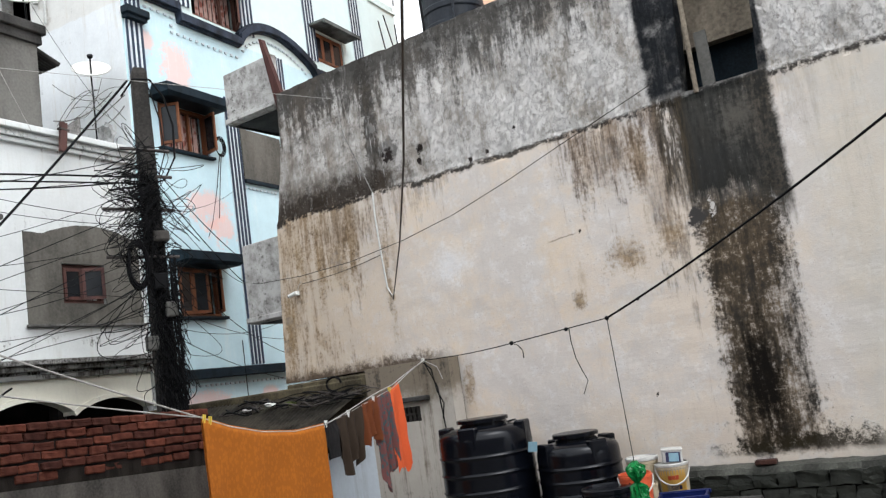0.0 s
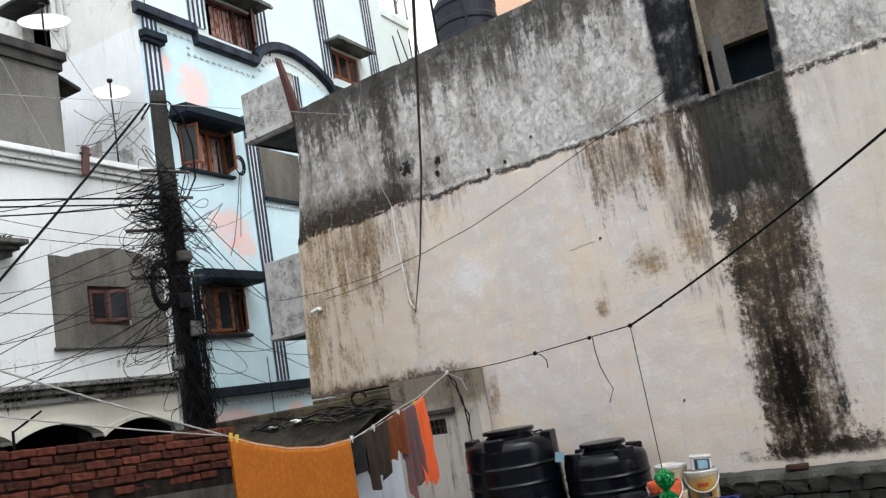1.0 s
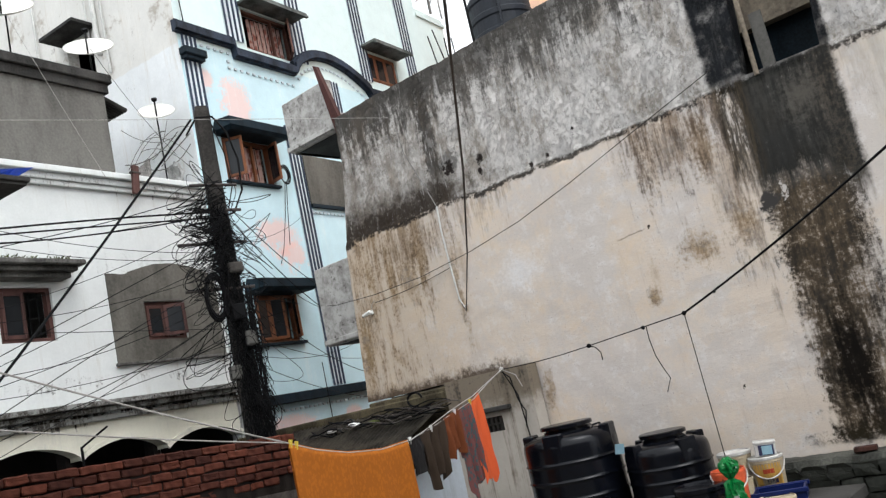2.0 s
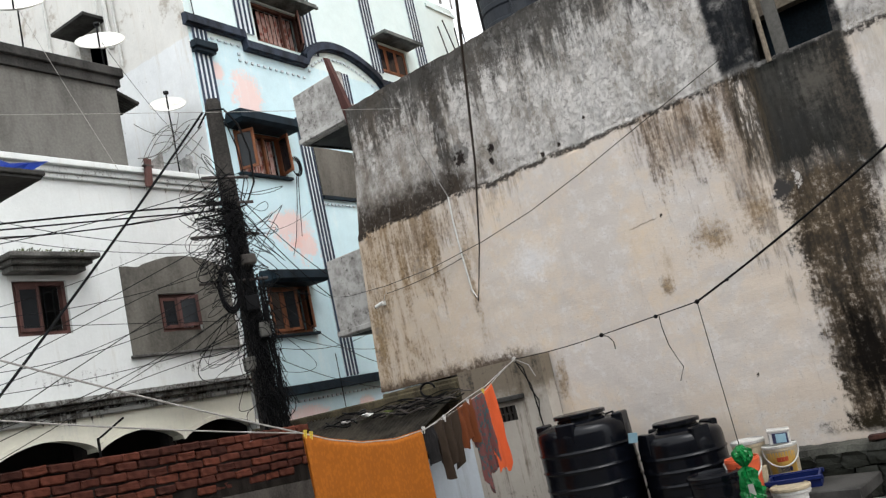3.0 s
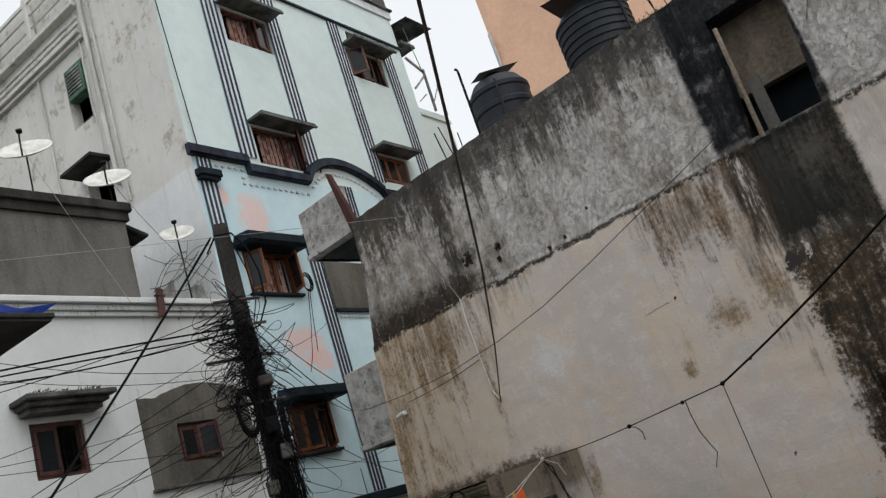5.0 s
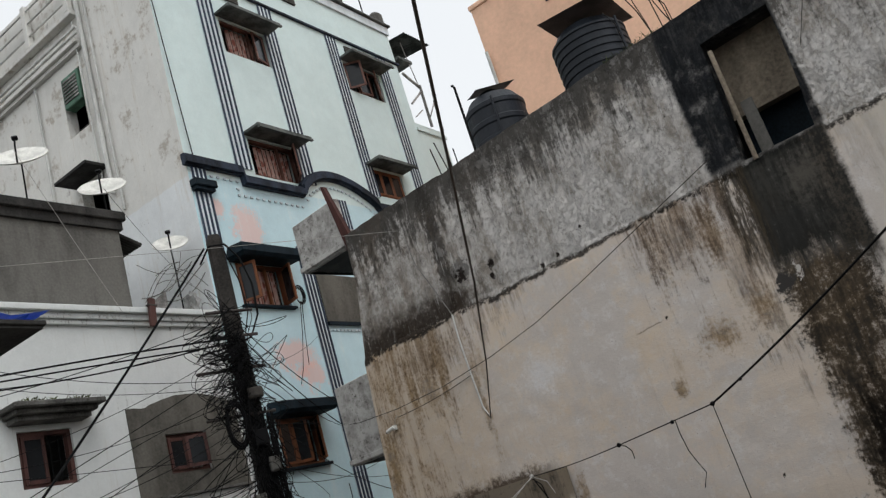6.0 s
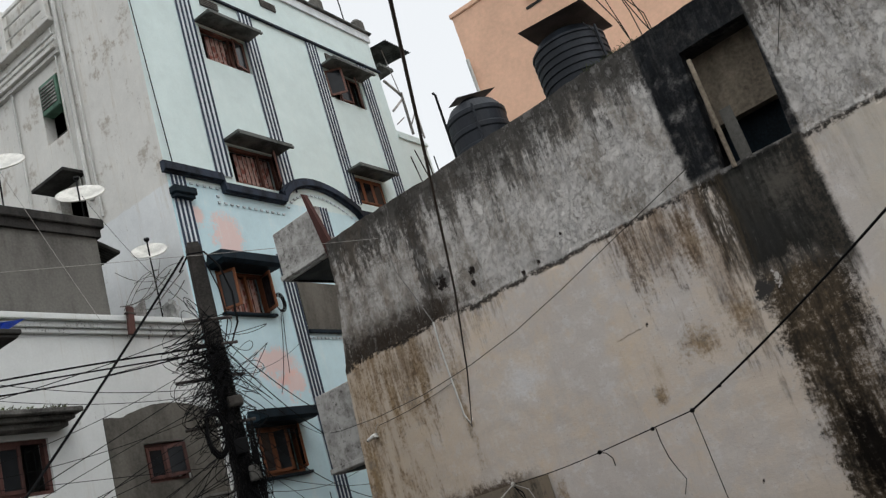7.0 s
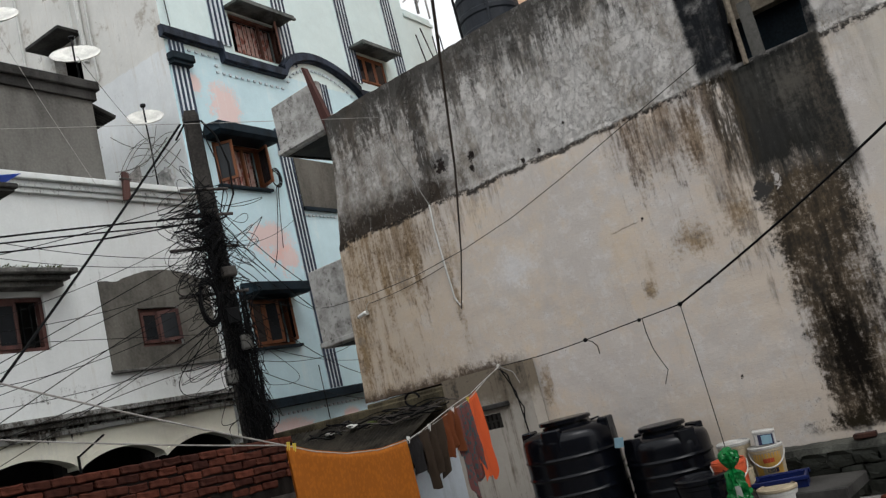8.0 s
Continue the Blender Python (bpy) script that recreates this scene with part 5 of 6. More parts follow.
# dark sheet that puts the shade behind the vent into colour
part("annex_return", box(1.22, 2.53, -0.035, -0.03, TERRACE, 4.83), M_DARK, annex)
part("lintel", box(1.4, 2.2, -0.36, -0.252, 4.36, 4.42, 0.012), M_DARKCON, annex, "dark mossy lintel over the vent")
bar = mesh_of("grille_bar", box(-0.02, 0.02, -0.24, -0.2, VENT[2], VENT[3]), M_POLE)
for i in range(5):
    part("grille_bar", bar, M_POLE, annex, at=Matrix.Translation((1.7 + 0.07 * i, 0, 0)))
part("grille_rail", box(VENT[0], VENT[1], -0.245, -0.195, 4.2, 4.222), M_POLE, annex)
part("wall_pipe", tube(bmesh.new(), [(2.38, -0.3, TERRACE), (2.4, -0.3, 4.0), (2.36, -0.3, 4.5), (2.2, -0.3, 4.83)], 0.008), M_CABLE, annex)
part("loose_wire", tube(bmesh.new(), [(2.15, -0.28, 4.84), (2.3, -0.3, 4.72), (2.36, -0.32, 4.45), (2.42, -0.3, 4.3), (2.38, -0.3, 4.12)], 0.008), M_CABLE, annex)
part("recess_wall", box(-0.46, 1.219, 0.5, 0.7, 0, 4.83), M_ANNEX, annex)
part("recess_step", box(-0.44, 1.219, -0.02, 0.2, 4.2, 4.805, 0.02), M_MOSSY, annex, "mossy brown masonry under the wall edge")
part("soffit", box(-0.46, 1.9, 0.02, 0.5, 4.84, 4.9), M_DARKCON, annex)
M_PALE = painted("pale_bluish_wash", (0.52, 0.56, 0.6), (0.52, 0.56, 0.6), 0, (0.3, 0.3, 0.3), 0.5)
part("pale_wall", box(0.1, 1.218, -0.25, -0.05, TERRACE, 4.0), M_PALE, annex, "pale bluish washed wall")
lean_to = thing("lean_to_roof", AT_R, "dark corrugated sheet roof littered with pipes and rags", "roof")
sh = bmesh.new()
cols = []
for i in range(241):
    u = i / 240
    zz = 0.012 * math.sin(u * 230)
    cols.append([sh.verts.new(p) for p in ((-1.5 + 2.55 * u, -1.05, 4.33 - 0.12 * u + zz), (-2.1 + 3.1 * u, -0.08, 4.66 - 0.06 * u + zz))])
for a, b in zip(cols, cols[1:]):
    sh.faces.new((a[0], b[0], b[1], a[1]))
bmesh.ops.solidify(sh, geom=sh.faces[:], thickness=0.012)
part("corrugated_sheet", sh, plain("mossy_asbestos_sheet", (0.055, 0.047, 0.036), 0.7, 0.65, 7), lean_to)
part("mossy_kerb", box(-3.6, 1.0, -0.06, 0.1, 0, 4.75, 0.02), M_MOSSY, lean_to, "mossy brown wall top behind the sheets")
part("front_beam", box(-1.5, 1.0, -0.98, -0.9, 4.02, 4.17), M_DARKCON, lean_to)
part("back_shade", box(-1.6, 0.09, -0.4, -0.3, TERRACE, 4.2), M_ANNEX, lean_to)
random.seed(21)
for i in range(34):
    x = random.uniform(-1.3, 0.8)
    y = random.uniform(-0.6, -0.2)
    z = 4.66 - 0.36 * (-y) + 0.03
    l = random.uniform(0.3, 0.9)
    a = random.uniform(-0.5, 0.5)
    pts = [(x + l * k / 14, y + 0.2 * a * k / 14 + 0.05 * math.sin(k * 0.35 + i), z + 0.02 + 0.05 * math.sin(k * 0.22 + i) ** 2 - 0.03 * k / 14) for k in range(15)]
    ob = part("scrap_pipe", tube(bmesh.new(), pts, random.uniform(0.006, 0.013), 6), M_CABLE if i % 3 else M_SHEET)
    ob.matrix_world = AT_R
    tagged(ob, "bent black pipe scrap lying on the sheet roof", "pipe scrap", "roof scrap")
for x, y, z, mat in ((-0.75, -0.5, 4.57, M_CONC), (-0.35, -0.45, 4.6, M_PIPE), (0.1, -0.5, 4.58, M_MOSS)):
    rag = bmesh.new()
    bmesh.ops.create_icosphere(rag, subdivisions=3, radius=0.05)
    for q in rag.verts:
        q.co *= 1 + 0.9 * noise.noise(q.co * 26 + Vector((x, 0, 0)))
        q.co.z *= 0.5
        q.co.x *= 1.4
    tagged(part("rag", rag, mat, at=AT_R @ pose(x, y, z - 0.03)), "crumpled pale rag on the sheet roof", "rag", "roof rags")
ring = part("old_tyre_loop", tube(bmesh.new(), [(0.62 + 0.13 * math.cos(a), -0.2, 4.72 + 0.09 * math.sin(a)) for a in [i * math.pi / 12 for i in range(0, 20)]], 0.016, 8), M_CABLE, at=AT_R)
tagged(ring, "bent loop of black hose on the sheet roof", "hose")

# ---- washing line ----
LA, LB = Vector((-1.62, 7.43, 0)), Vector((0.44, 10.29, 0))
LINE = [(-0.3, 4.78), (0.0, 4.555), (0.09, 4.44), (0.2, 4.345), (0.33, 4.292), (0.46, 4.309), (0.555, 4.367), (0.67, 4.46), (0.8, 4.56), (0.9, 4.705), (1.0, 4.834)]


def on_line(k):
    for (a, za), (b, zb) in zip(LINE, LINE[1:]):
        if a <= k <= b:
            z = za + (zb - za) * (k - a) / (b - a)
            break
    q = LA.lerp(LB, k)
    return Vector((q.x, q.y, z))


line = thing("washing_line", Matrix.Translation((0, 0, 0)), "pale nylon washing line tied to the annex corner", "washing line")
part("sagging_rope", tube(bmesh.new(), [on_line(k / 40) for k in range(0, 41)], 0.006, 6), M_ROPE, line)
part("second_rope", tube(bmesh.new(), [on_line(0.45 + 0.55 * k / 8) + Vector((0.02, -0.02, 0.05 * math.sin(math.pi * k / 8))) for k in range(9)], 0.006, 5), M_ROPE, line)
far_l = LA + (LA - LB) * 0.95
part("upper_rope", tube(bmesh.new(), sag(on_line(0), (far_l.x, far_l.y, 5.82), 0.03), 0.0072, 6), M_ROPE, line)
part("lower_rope", tube(bmesh.new(), sag(on_line(0), (far_l.x, far_l.y, 5.27), 0.03), 0.006, 6), M_ROPE, line)
knot = bmesh.new()
bmesh.ops.create_icosphere(knot, subdivisions=2, radius=0.03, matrix=Matrix.Translation(on_line(1.0)))
part("knot", knot, M_ROPE, line)
part("tail", tube(bmesh.new(), [on_line(1.0), on_line(1.0) + Vector((0.15, -0.05, -0.1)), on_line(1.0) + Vector((0.2, -0.05, -0.25))], 0.006), M_ROPE, line)


def hung(name, k0, k1, front, back, mat, label, category, folds=4, amp=0.02, seed=1, flare=0.0, ragged=0.0):
    """A cloth folded over the washing line between k0 and k1."""
    across = (LB - LA).normalized()
    out = Vector((across.y, -across.x, 0))
    if out.dot(LA) > 0:
        out = -out
    bm = bmesh.new()
    n, m = 36, 26
    rows = []
    for j in range(-m, m + 1):
        row = []
        for i in range(n + 1):
            u = i / n
            q = on_line(k0 + (k1 - k0) * u)
            drop = (front if j > 0 else back) * abs(j) / m
            drop *= 1 + ragged * noise.noise(Vector((u * 3, seed, 0)))
            f = abs(j) / m
            wave = amp * (0.3 + f) * math.sin(u * folds * 6.28 + seed + 0.7 * f) + 0.03 * noise.noise(Vector((u * 2.2, f * 1.5, seed))) + 0.012 * noise.noise(Vector((u * 9, f * 5, seed)))
            side = (0.012 if j > 0 else -0.012) if j else 0.0
            shift = flare * f * (u - 0.5)
            row.append(bm.verts.new(q + out * (side + wave * min(1.0, f * 4)) + across * shift + Vector((0, 0, 0.014 * (j == 0) - drop))))
        rows.append(row)
    for a, b in zip(rows, rows[1:]):
        for i in range(n):
            bm.faces.new((a[i], a[i + 1], b[i + 1], b[i]))
    ob = part(name, bm, mat, smooth_shade=True)
    return tagged(ob, label, category, "washing on the line")


hung("towel", 0.005, 0.445, 1.25, 1.1, M_TOWEL, "ochre orange patterned towel pegged on the washing line", "towel", 3, 0.015, 1)
hung("sock_cloth", 0.447, 0.5, 0.36, 0.3, M_BLACKCLOTH, "small black cloth hung on the washing line", "clothing", 1, 0.02, 2)
hung("shirt", 0.5, 0.63, 0.56, 0.4, M_OLIVE, "olive brown shirt hung on the washing line", "clothing", 3, 0.035, 3, -0.15, 0.4)
hung("vest", 0.62, 0.715, 0.42, 0.3, M_RUST, "rust brown vest hung on the washing line", "clothing", 3, 0.03, 4, 0.0, 0.4)
hung("floral_shirt", 0.7, 0.79, 0.86, 0.5, M_FLORAL, "grey and red floral shirt hung on the washing line", "clothing", 3, 0.04, 5, 0.05, 0.4)
hung("scarf", 0.775, 0.835, 0.9, 0.7, M_CORAL, "bright coral orange scarf hung on the washing line", "scarf", 1, 0.03, 6, 0.08, 0.25)
M_YELLOW = plain("yellow_plastic", (0.5, 0.37, 0.05), 0.4, 0.2)
for k, mat, lab in ((0.012, M_YELLOW, "yellow plastic clothes peg on the line"), (0.03, M_YELLOW, "yellow plastic clothes peg on the line"), (0.455, M_PIPE, "white plastic clothes peg on the line"), (0.56, M_PIPE, "white plastic clothes peg on the line"), (0.69, M_PIPE, "white plastic clothes peg on the line"), (0.78, M_YELLOW, "yellow plastic clothes peg on the line")):
    q = on_line(k)
    pg = thing("clothes_peg", Matrix.Translation(q) @ pose(0, 0, 0, 0, 12, 30) @ Matrix.Scale(0.75, 4), lab, "clothes peg", "clothes pegs")
    part("jaw", box(-0.018, -0.004, -0.02, 0.02, -0.05, 0.045, 0.003), mat, pg)
    part("jaw", box(0.004, 0.018, -0.02, 0.02, -0.05, 0.045, 0.003), mat, pg)
    part("spring", tube(bmesh.new(), [(-0.02, 0, 0), (0.02, 0, 0)], 0.008), M_CABLE, pg)
# a grey band of cloth on the lean-to behind the towel
M_SLATE = cloth("slate_cloth", (0.09, 0.09, 0.12), (0.16, 0.13, 0.17), 4.0, 0.7)
bm = bmesh.new()
for i in range(9):
    slab(bm, -1.42 + 0.25 * i, -1.19 + 0.25 * i, -1.1, -1.07, 4.18 - 0.012 * i, 4.29 - 0.012 * i, 0.004)
for q in bm.verts:
    q.co.z += 0.01 * math.sin(q.co.x * 5)
tagged(part("edge_flashing", bm, M_SLATE, lean_to), "")

# ---- dark rope across the terrace ----
rope = thing("dark_rope", Matrix.Translation((0, 0, 0)), "dark knotted rope stretched across the terrace", "rope")
A0, K2, K1B = on_line(1.0), polar(8.42, 8.9, 4.6 + 8.9 * math.tan(radians(1.55))), polar(14.85, 7.7, 4.6 + 7.7 * math.tan(radians(2.24)))
far_r = polar(44, 4.8, 4.6 + 4.8 * math.tan(radians(17.0)))
mid_r = polar(33.5, 5.6, 4.6 + 5.6 * math.tan(radians(11.45)))
part("strand", tube(bmesh.new(), sag(A0, K2, 0.02) + sag(K2, K1B, 0.0)[1:], 0.0055, 6), M_CABLE, rope)
part("thick_strand", tube(bmesh.new(), sag(K1B, mid_r, 0.04) + sag(mid_r, far_r, 0.0)[1:], 0.0095, 6), M_CABLE, rope)
for q, rr in ((K2, 0.024), (K1B, 0.022), (polar(12.1, 8.15, 4.6 + 8.15 * math.tan(radians(1.92))), 0.02), (polar(17.0, 7.2, 4.6 + 7.2 * math.tan(radians(3.15))), 0.015)):
    kb = bmesh.new()
    bmesh.ops.create_icosphere(kb, subdivisions=2, radius=rr, matrix=Matrix.Translation(q))
    part("knot", kb, M_CABLE, rope)
part("loose_end", tube(bmesh.new(), [K2, K2 + Vector((0.06, -0.02, -0.03)), K2 + Vector((0.1, -0.03, -0.09)), K2 + Vector((0.1, -0.03, -0.17))], 0.0055), M_CABLE, rope)
e0 = polar(12.1, 8.15, 4.6 + 8.15 * math.tan(radians(1.92)))
part("loose_end", tube(bmesh.new(), [e0 + Vector(p) for p in ((0.03, 0, 0), (0.03, 0, -0.12), (0.05, 0, -0.28), (0.09, 0, -0.4), (0.13, 0, -0.5), (0.07, 0, -0.62))], 0.0045), M_CABLE, rope)
BAG = polar(15.0, 7.65, 3.66)
part("hanging_string", tube(bmesh.new(), sag(K1B, BAG, 0.0), 0.0045, 5), M_POLE, rope)

# ---- water tanks on the terrace ----
def water_tank(az, d, r, top, lugs, turn):
    q = polar(az, d, TERRACE)
    h = top - TERRACE
    t = thing("water_tank", Matrix.Translation(q) @ pose(0, 0, 0, 0, 0, turn), "black plastic water tank with hoop ribs and a screw lid", "water tank", "terrace tanks")
    rings = [(r * 0.97, 0), (r, 0.03)]
    sh = h - 0.2
    n = 6
    for i in range(1, n):
        z = sh * i / n
        rings += [(r, z - 0.03), (r, z - 0.013), (r + 0.012, z - 0.006), (r + 0.012, z + 0.003), (r, z + 0.01), (r, z + 0.03)]
    rings += [(r, sh - 0.02), (r * 0.985, sh + 0.03), (r * 0.93, sh + 0.07), (r * 0.7, h - 0.1), (r * 0.46, h - 0.085)]
    part("body", lathe(bmesh.new(), rings, 56), M_TANK, t, smooth_shade=True)
    lid = part("lid", lathe(bmesh.new(), [(r * 0.5, h - 0.095), (r * 0.5, h - 0.068), (r * 0.46, h - 0.064), (r * 0.46, h - 0.05), (r * 0.56, h - 0.046), (r * 0.56, h - 0.014), (r * 0.53, h - 0.006), (r * 0.1, h)], 48), M_TANK, t)
    part("lid_rim", lathe(bmesh.new(), [(r * 0.52, h - 0.12), (r * 0.53, h - 0.1), (r * 0.5, h - 0.096)], 40), M_TANK, lid)
    lug = bmesh.new()
    slab(lug, -0.1, 0.1, -r * 0.99, -r * 0.76, sh - 0.1, h - 0.075, 0.014)
    me = mesh_of("lug", lug, M_TANK)
    for i in range(lugs):
        part("lug", me, M_TANK, t, at=pose(0, 0, 0, 0, 0, 360 * i / lugs))
    part("rope_loop", tube(bmesh.new(), [(0.02, -r * 0.55, h - 0.08), (0.06, -r * 0.7, h - 0.07), (0.08, -r * 0.78, h - 0.13)], 0.012), M_CABLE, t)
    return t


water_tank(5.75, 9.35, 0.5, 4.12, 4, 62)
water_tank(11.6, 9.15, 0.43, 3.85, 4, 20)
M_LABEL = plain("bluish_label", (0.2, 0.32, 0.38), 0.4, 0.2)
tagged(part("tag_sheet", box(-0.045, 0.045, -0.004, 0.004, -0.05, 0.05), M_LABEL, at=Matrix.Translation(polar(8.75, 8.85, 3.78)) @ pose(0, 0, 0, 12, 8, 0)), "pale blue plastic tag between the tanks", "tag")

# ---- buckets and tubs by the wall ----
M_CREAM = plain("cream_bucket_plastic", (0.36, 0.3, 0.205), 0.45, 0.3, 10)
M_AMBER = plain("amber_print", (0.6, 0.36, 0.08), 0.5, 0.2, 20)
M_WHITEP = plain("white_bucket_plastic", (0.42, 0.41, 0.385), 0.4, 0.3, 10)
M_ORP = plain("orange_bucket_plastic", (0.5, 0.09, 0.035), 0.4, 0.2, 10)
M_BLUEP = plain("blue_tub_plastic", (0.004, 0.01, 0.065), 0.4, 0.3, 8)
M_PRINT = plain("dark_print", (0.03, 0.03, 0.07), 0.5, 0.3, 20)
M_REDP = plain("red_print", (0.55, 0.09, 0.04), 0.5, 0.2, 20)


def bucket(place, r, h, mat, label, lid=None, handle=True, turn=0.0, prints=()):
    t = thing("bucket", Matrix.Translation(place) @ pose(0, 0, 0, 0, 0, turn), label, "bucket", "buckets by the wall")
    body = part("body", lathe(bmesh.new(), [(r * 0.84, 0), (r * 0.86, 0.01), (r, h * 0.86), (r * 1.03, h * 0.87), (r * 1.03, h * 0.93), (r, h * 0.94), (r * 1.0, h * 0.98), (r * 0.93, h * 0.98), (r * 0.8, h * 0.5)], 32), mat, t, smooth_shade=False)
    if lid:
        part("lid", lathe(bmesh.new(), [(r * 1.05, h * 0.94), (r * 1.07, h * 0.96), (r * 1.07, h * 1.01), (r * 0.98, h * 1.03), (r * 0.96, h * 1.0), (r * 0.2, h * 0.995)], 32), lid, t)
    if handle:
        part("handle", tube(bmesh.new(), [(r * 1.06 * math.cos(a), -r * 0.75 * abs(math.sin(a)) - r * 0.35 * math.sin(a), h * 0.9 - h * 0.45 * math.sin(a)) for a in [math.pi * i / 14 for i in range(15)]], 0.007, 6), M_WHITEP, t)
    for m, a0, a1, z0, z1 in prints:
        bm = bmesh.new()
        n = 10
        cc = [[bm.verts.new((q * math.cos(b), q * math.sin(b), z * h)) for z, q in ((z0, r * (0.86 + 0.15 * z0) * 1.012), (z1, r * (0.86 + 0.15 * z1) * 1.012))] for b in [radians(a0 + (a1 - a0) * i / n) for i in range(n + 1)]]
        for u, v in zip(cc, cc[1:]):
            bm.faces.new((u[0], v[0], v[1], u[1]))
        bmesh.ops.solidify(bm, geom=bm.faces[:], thickness=-0.003)
        part("print", bm, m, t)
    return t


shelf = part("plank_shelf", box(-0.45, 0.9, -0.35, 0.3, 0, 0.1, 0.01), M_DARKCON, at=Matrix.Translation((2.3, 8.05, 3.05)) @ pose(0, 0, 0, 0, 0, -39))
tagged(shelf, "dark wet slab that carries the buckets", "slab")
supports = part("rubble_heap", box(-0.35, 0.8, -0.25, 0.25, TERRACE, 3.05, 0.03), M_RUBBLE, at=Matrix.Translation((2.3, 8.05, 0)) @ pose(0, 0, 0, 0, 0, -39))
tagged(supports, "dark stone support under the slab", "stones")
bucket((2.56, 8.22, 3.152), 0.15, 0.33, M_CREAM, "cream paint bucket with an amber print and white lid", M_WHITEP, True, -18, ((M_AMBER, -150, -40, 0.2, 0.84), (M_CREAM, -120, -75, 0.1, 0.45), (M_REDP, -110, -70, 0.58, 0.7), (M_PRINT, -104, -62, 0.3, 0.42)))
tub = thing("small_tub", Matrix.Translation((2.57, 8.2, 3.486)) @ pose(0, 0, 0, 0, 4, -18), "small white tub with a bluish picture print", "tub")
part("body", slab(box(-0.095, 0.095, -0.08, 0.08, 0, 0.13, 0.012), -0.1, 0.1, -0.085, 0.085, 0.115, 0.14, 0.006), M_WHITEP, tub)
part("print", box(-0.06, 0.075, -0.085, -0.081, 0.015, 0.108), M_PRINT, tub)
part("picture", box(-0.03, 0.06, -0.088, -0.0855, 0.022, 0.1), M_LABEL, tub)
bucket((2.34, 8.42, 3.152), 0.15, 0.4, M_CREAM, "cream paint bucket with a dark rim", M_WHITEP, False)
bucket((2.11, 7.92, 3.152), 0.15, 0.34, M_ORP, "orange plastic bucket with a white handle", None, True, -10)
bucket((2.24, 8.03, 3.152), 0.1, 0.22, M_CREAM, "small cream tin with dirty sides", None, False)
bucket((1.8, 7.8, TERRACE), 0.22, 0.56, M_TANK, "black plastic tub beside the water tanks", M_TANK, False)
bl = thing("blue_crate", Matrix.Translation((2.5, 7.85, 3.0)) @ pose(0, 0, 0, 0, 0, -24), "deep blue plastic crate beside the buckets", "crate")
part("body", slab(slab(slab(slab(box(-0.22, 0.22, -0.16, 0.16, 0, 0.02), -0.22, 0.22, -0.16, -0.14, 0.02, 0.24), -0.22, 0.22, 0.14, 0.16, 0.02, 0.24), -0.22, -0.2, -0.14, 0.14, 0.02, 0.24), 0.2, 0.22, -0.14, 0.14, 0.02, 0.24), M_BLUEP, bl)
part("rim", slab(box(-0.24, 0.24, -0.18, -0.162, 0.21, 0.25, 0.006), -0.24, 0.24, 0.162, 0.18, 0.21, 0.25, 0.006), M_BLUEP, bl)
bucket((2.36, 7.6, TERRACE), 0.16, 0.36, M_WHITEP, "dirty white tub with a ribbed lid", M_CREAM, False)
M_GREENBAG = plain("green_foil", (0.004, 0.11, 0.024), 0.14, 0.3, 9)
gb = bmesh.new()
bmesh.ops.create_uvsphere(gb, u_segments=32, v_segments=26, radius=1.0)
for q in gb.verts:
    t = (q.co.z + 1) / 2
    a = math.atan2(q.co.y, q.co.x)
    rad = 0.085 * (1 - t) ** 0.5 * 1.5 if t < 0.62 else 0.03 + 0.075 * math.sin((t - 0.62) / 0.38 * math.pi)
    if t > 0.58 and t < 0.66:
        rad = 0.03
    rad *= 1 + 0.12 * math.sin(a * 9 + 6 * t) + 0.5 * noise.noise(q.co * 3.3) + 0.3 * noise.noise(q.co * 8.0)
    q.co = Vector((rad * math.cos(a), rad * math.sin(a), (t - 1) * 0.5))
green = part("green_bag", gb, M_GREENBAG, at=Matrix.Translation(BAG) @ Matrix.Diagonal((0.72, 0.72, 0.95, 1)), smooth_shade=False)
tagged(green, "shiny green foil bag hung from a string", "bag")
fl = bmesh.new()
cc = []
for i in range(9):
    a = radians(-118 + 4 * i)
    cc.append([fl.verts.new((rr * math.cos(a), rr * math.sin(a), z)) for z, rr in ((-0.5, 0.132), (-0.42, 0.128), (-0.33, 0.112))])
for u, w in zip(cc, cc[1:]):
    fl.faces.new((u[0], w[0], w[1], u[1])), fl.faces.new((u[1], w[1], w[2], u[2]))
bmesh.ops.solidify(fl, geom=fl.faces[:], thickness=0.004)
part("white_print", fl, M_WHITEP, green)

# ---- dark rubble plinth at the foot of the wall ----
plinth = tagged(part("plinth", box(3.6, 10, -0.22, -0.04, TERRACE, 3.3), M_RUBBLE, at=AT_R), "black mossy stone plinth along the wall foot", "plinth", kind="structure")
random.seed(31)
x = 3.62
stones = []
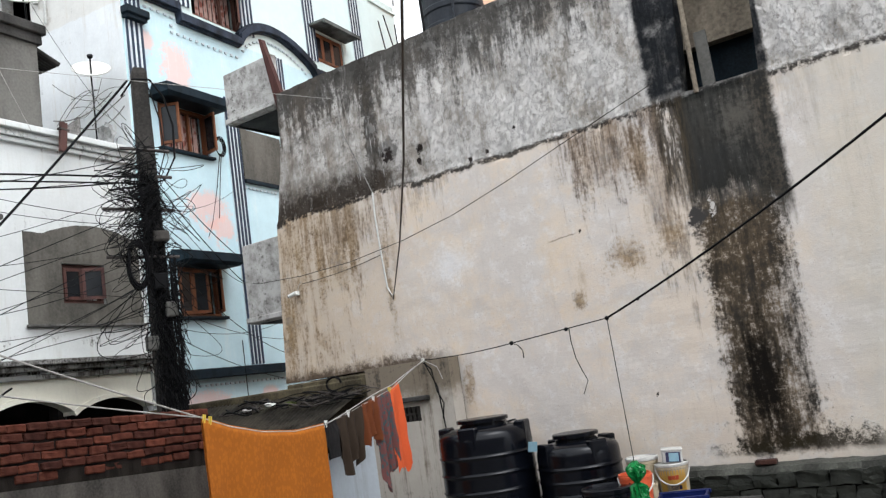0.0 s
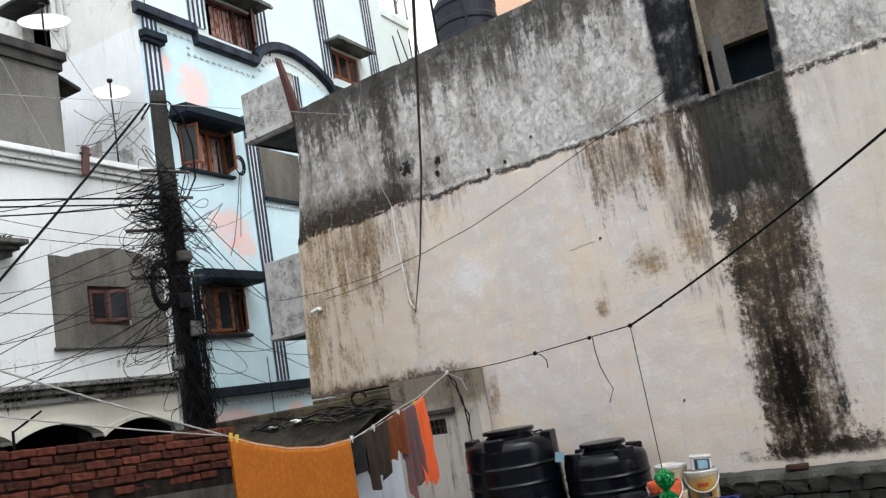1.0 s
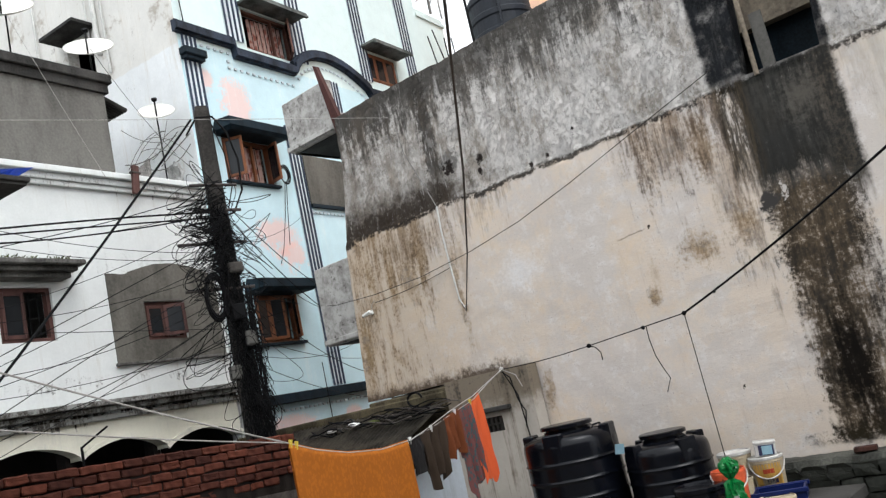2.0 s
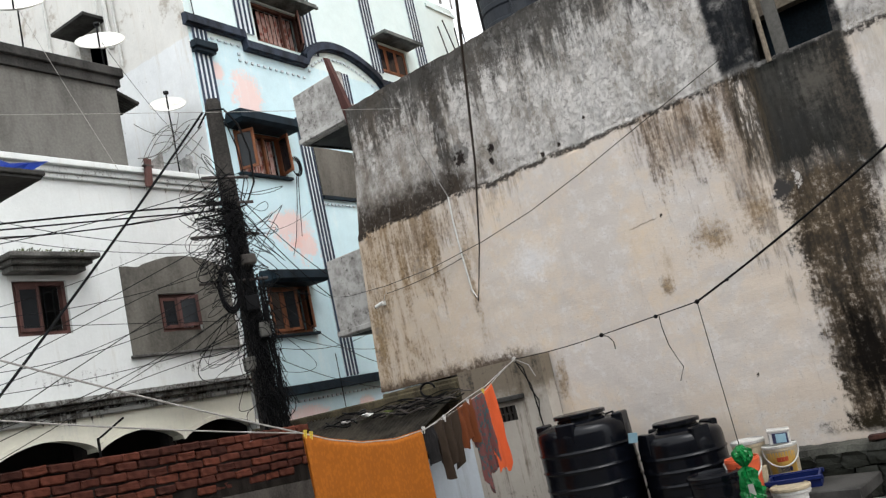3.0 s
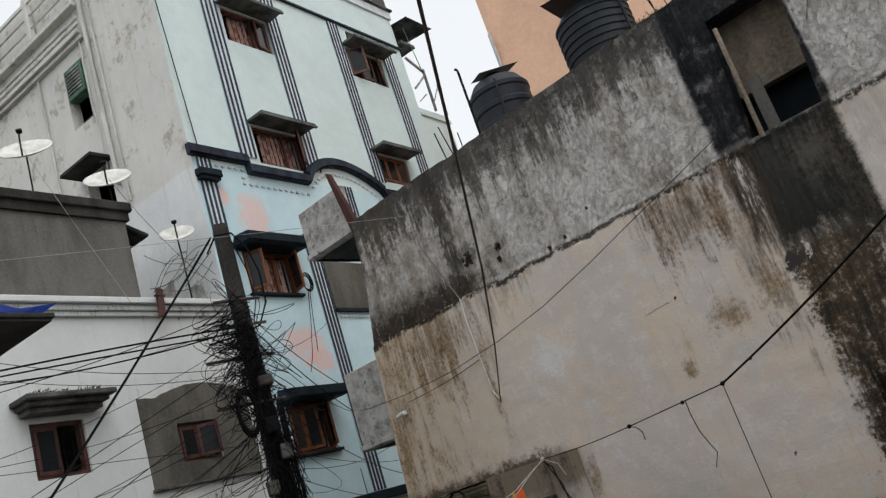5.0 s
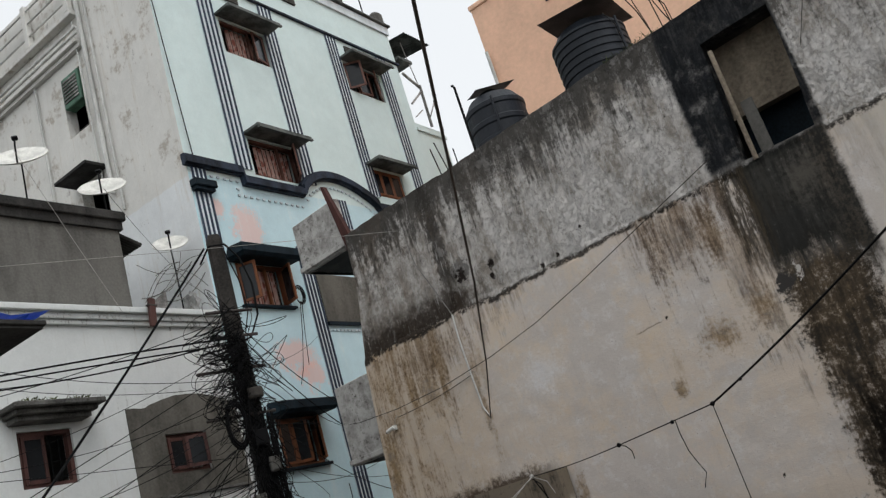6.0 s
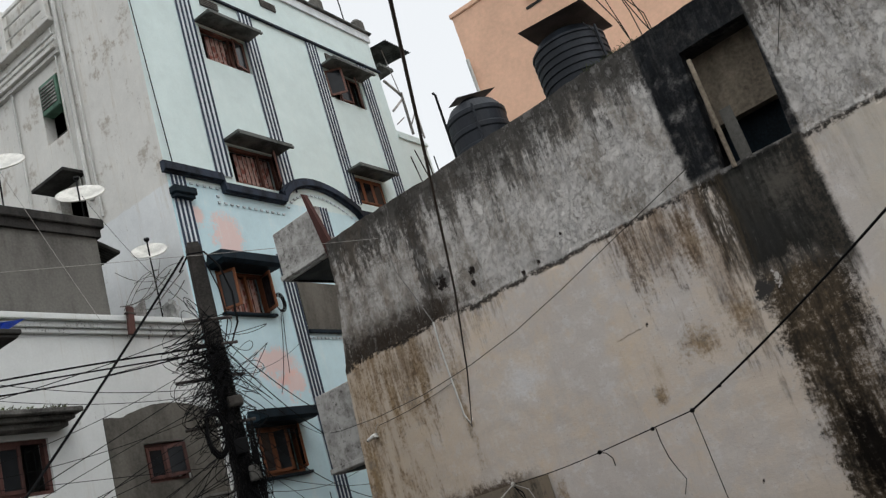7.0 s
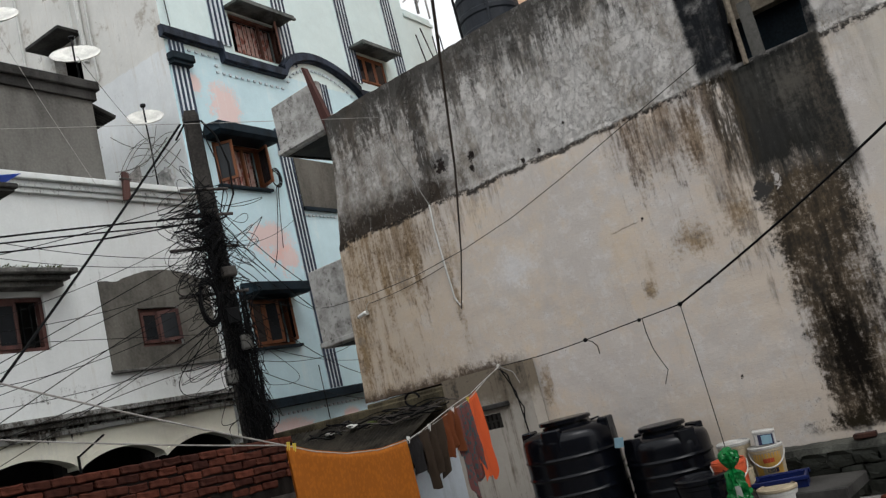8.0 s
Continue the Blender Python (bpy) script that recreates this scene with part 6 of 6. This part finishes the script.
for row in range(3):
    x = 3.6 + 0.1 * row
    while x < 9.6:
        w = random.uniform(0.14, 0.34)
        st = box(-0.5, 0.5, -0.5, 0.5, -0.5, 0.5)
        bmesh.ops.subdivide_edges(st, edges=st.edges[:], cuts=3, use_grid_fill=True)
        sd = random.random() * 50
        for q in st.verts:
            d = 1 - 0.12 * max(0.0, q.co.length - 0.5)
            q.co = q.co * d + 0.16 * noise.noise_vector(q.co * 2.0 + Vector((sd, 0, 0))) + 0.05 * noise.noise_vector(q.co * 7.0 + Vector((sd, 0, 0)))
            q.co = Vector((q.co.x * w * 0.98, q.co.y * 0.13, q.co.z * 0.135))
        part("stone", st, M_RUBBLE, plinth, at=Matrix.Translation((x + w / 2, -0.25, TERRACE + 0.07 + 0.145 * row)))
        x += w
cap_bm = bmesh.new()
rows = []
for i in range(130):
    x = 3.58 + 6.42 * i / 129
    j = lambda k: noise.noise(Vector((x * 4.0, k, 0))) + 0.5 * noise.noise(Vector((x * 13.0, k, 5)))
    rows.append([cap_bm.verts.new(p) for p in ((x, -0.28 + 0.05 * j(1), 3.25 + 0.02 * j(2)), (x, -0.25 + 0.04 * j(3), 3.33 + 0.02 * j(4)), (x, -0.14, 3.345 + 0.015 * j(5)), (x, -0.035, 3.345 + 0.02 * j(6)), (x, -0.035, 3.24))])
for u, w in zip(rows, rows[1:]):
    for k in range(5):
        cap_bm.faces.new((u[k], u[(k + 1) % 5], w[(k + 1) % 5], w[k]))
cap_bm.faces.new(rows[0]), cap_bm.faces.new(rows[-1][::-1])
cap = part("plinth_cap", cap_bm, plain("dark_mossy_cement", (0.06, 0.06, 0.05), 0.75, 0.6, 7, dist=0.01), plinth)
M_SOOTBRICK = plain("sooty_brick", (0.05, 0.022, 0.016), 0.85, 0.6, 12)
lb = part("loose_brick", box(-0.1, 0.1, -0.045, 0.045, 0, 0.045, 0.006), M_SOOTBRICK, at=AT_R @ pose(5.98, -0.2, 3.347, 0, 0, 6))
tagged(lb, "single dirty red brick lying on the plinth", "brick")
random.seed(33)
for i in range(5):
    lb2 = part("broken_brick", box(-0.1, 0.1, -0.055, 0.055, 0, 0.075, 0.008), M_BRICK, at=Matrix.Translation((3.0 + 0.15 * i, 7.35 - 0.1 * i, TERRACE + 0.075 * (i % 2))) @ pose(0, 0, 0, 0, 0, random.uniform(0, 180)))
    tagged(lb2, "broken red brick on the terrace", "brick", "broken bricks")

# ---- roof corner at the left with a blue sheet ----
near_roof = thing("near_roof", Matrix.Translation((-2.55, 5.43, 6.62)) @ pose(0, 0, 0, 0, 0, 58), "dark concrete roof corner with a blue plastic sheet", "roof")
part("roof_slab", box(-3.0, 0.0, 0.0, 2.0, -0.02, 0.015, 0.006), M_DARKCON, near_roof)
part("soffit", box(-3.0, -0.02, 0.02, 2.0, -0.04, -0.022), M_DARKCON, near_roof)
blue = bmesh.new()
a = [blue.verts.new((-1.48 + 1.5 * i / 12, 0.0 + 0.02 * math.sin(i * 2.0), 0.03 + 0.012 * math.sin(i * 1.7) + 0.003 * i)) for i in range(13)]
b = [blue.verts.new((-1.48 + 1.55 * i / 12, 0.5 + 0.05 * math.sin(i * 1.1), 0.14 + 0.03 * math.sin(i * 1.3 + 1))) for i in range(13)]
for i in range(12):
    blue.faces.new((a[i], a[i + 1], b[i + 1], b[i]))
bmesh.ops.solidify(blue, geom=blue.faces[:], thickness=0.006)
part("blue_sheet", blue, plain("blue_tarpaulin", (0.02, 0.13, 0.58), 0.35, 0.3), near_roof, "crumpled blue plastic sheet")

# ---- bricks of the low wall ----
random.seed(41)
brick_shapes = []
for i in range(10):
    w = (0.17, 0.19, 0.21, 0.15, 0.18)[i % 5]
    bm = box(-w / 2, w / 2, -0.115, 0.0, -0.0315, 0.0315, 0.009)
    bmesh.ops.subdivide_edges(bm, edges=[e for e in bm.edges if e.calc_length() > 0.04], cuts=2, use_grid_fill=True)
    for q in bm.verts:
        k = Vector((q.co.x * 9, q.co.y * 9, q.co.z * 14 + i * 7.3))
        q.co += 0.009 * noise.noise_vector(k) + 0.006 * noise.noise_vector(k * 3.0)
    brick_shapes.append((w, mesh_of("brick", bm, M_BRICK)))
part("core", box(K0, K1, 0.008, 0.2, 4.05, 4.565), plain("sooty_joint_mortar", (0.017, 0.014, 0.012), 0.9, 0.5, 20, spec=0.05), kwall)
for row in range(6):
    x = K0 + (0.09 if row % 2 else 0.0)
    while x < K1 - 0.1:
        w, shape = random.choice(brick_shapes)
        z = 4.625 - 0.075 * row - 0.038 - 0.04 * (x - K1)
        if row < 5 or random.random() < 0.6:
            part("brick", shape, M_BRICK, kwall, at=pose(x + w / 2, 0.1 + random.uniform(-0.012, 0.012) + 0.012 * (row == 5), z + random.uniform(-0.004, 0.004), random.uniform(-2, 2), random.uniform(-1.2, 1.2) + 2.2, random.uniform(-2.5, 2.5)))
        x += w + 0.012 + random.uniform(-0.003, 0.006)
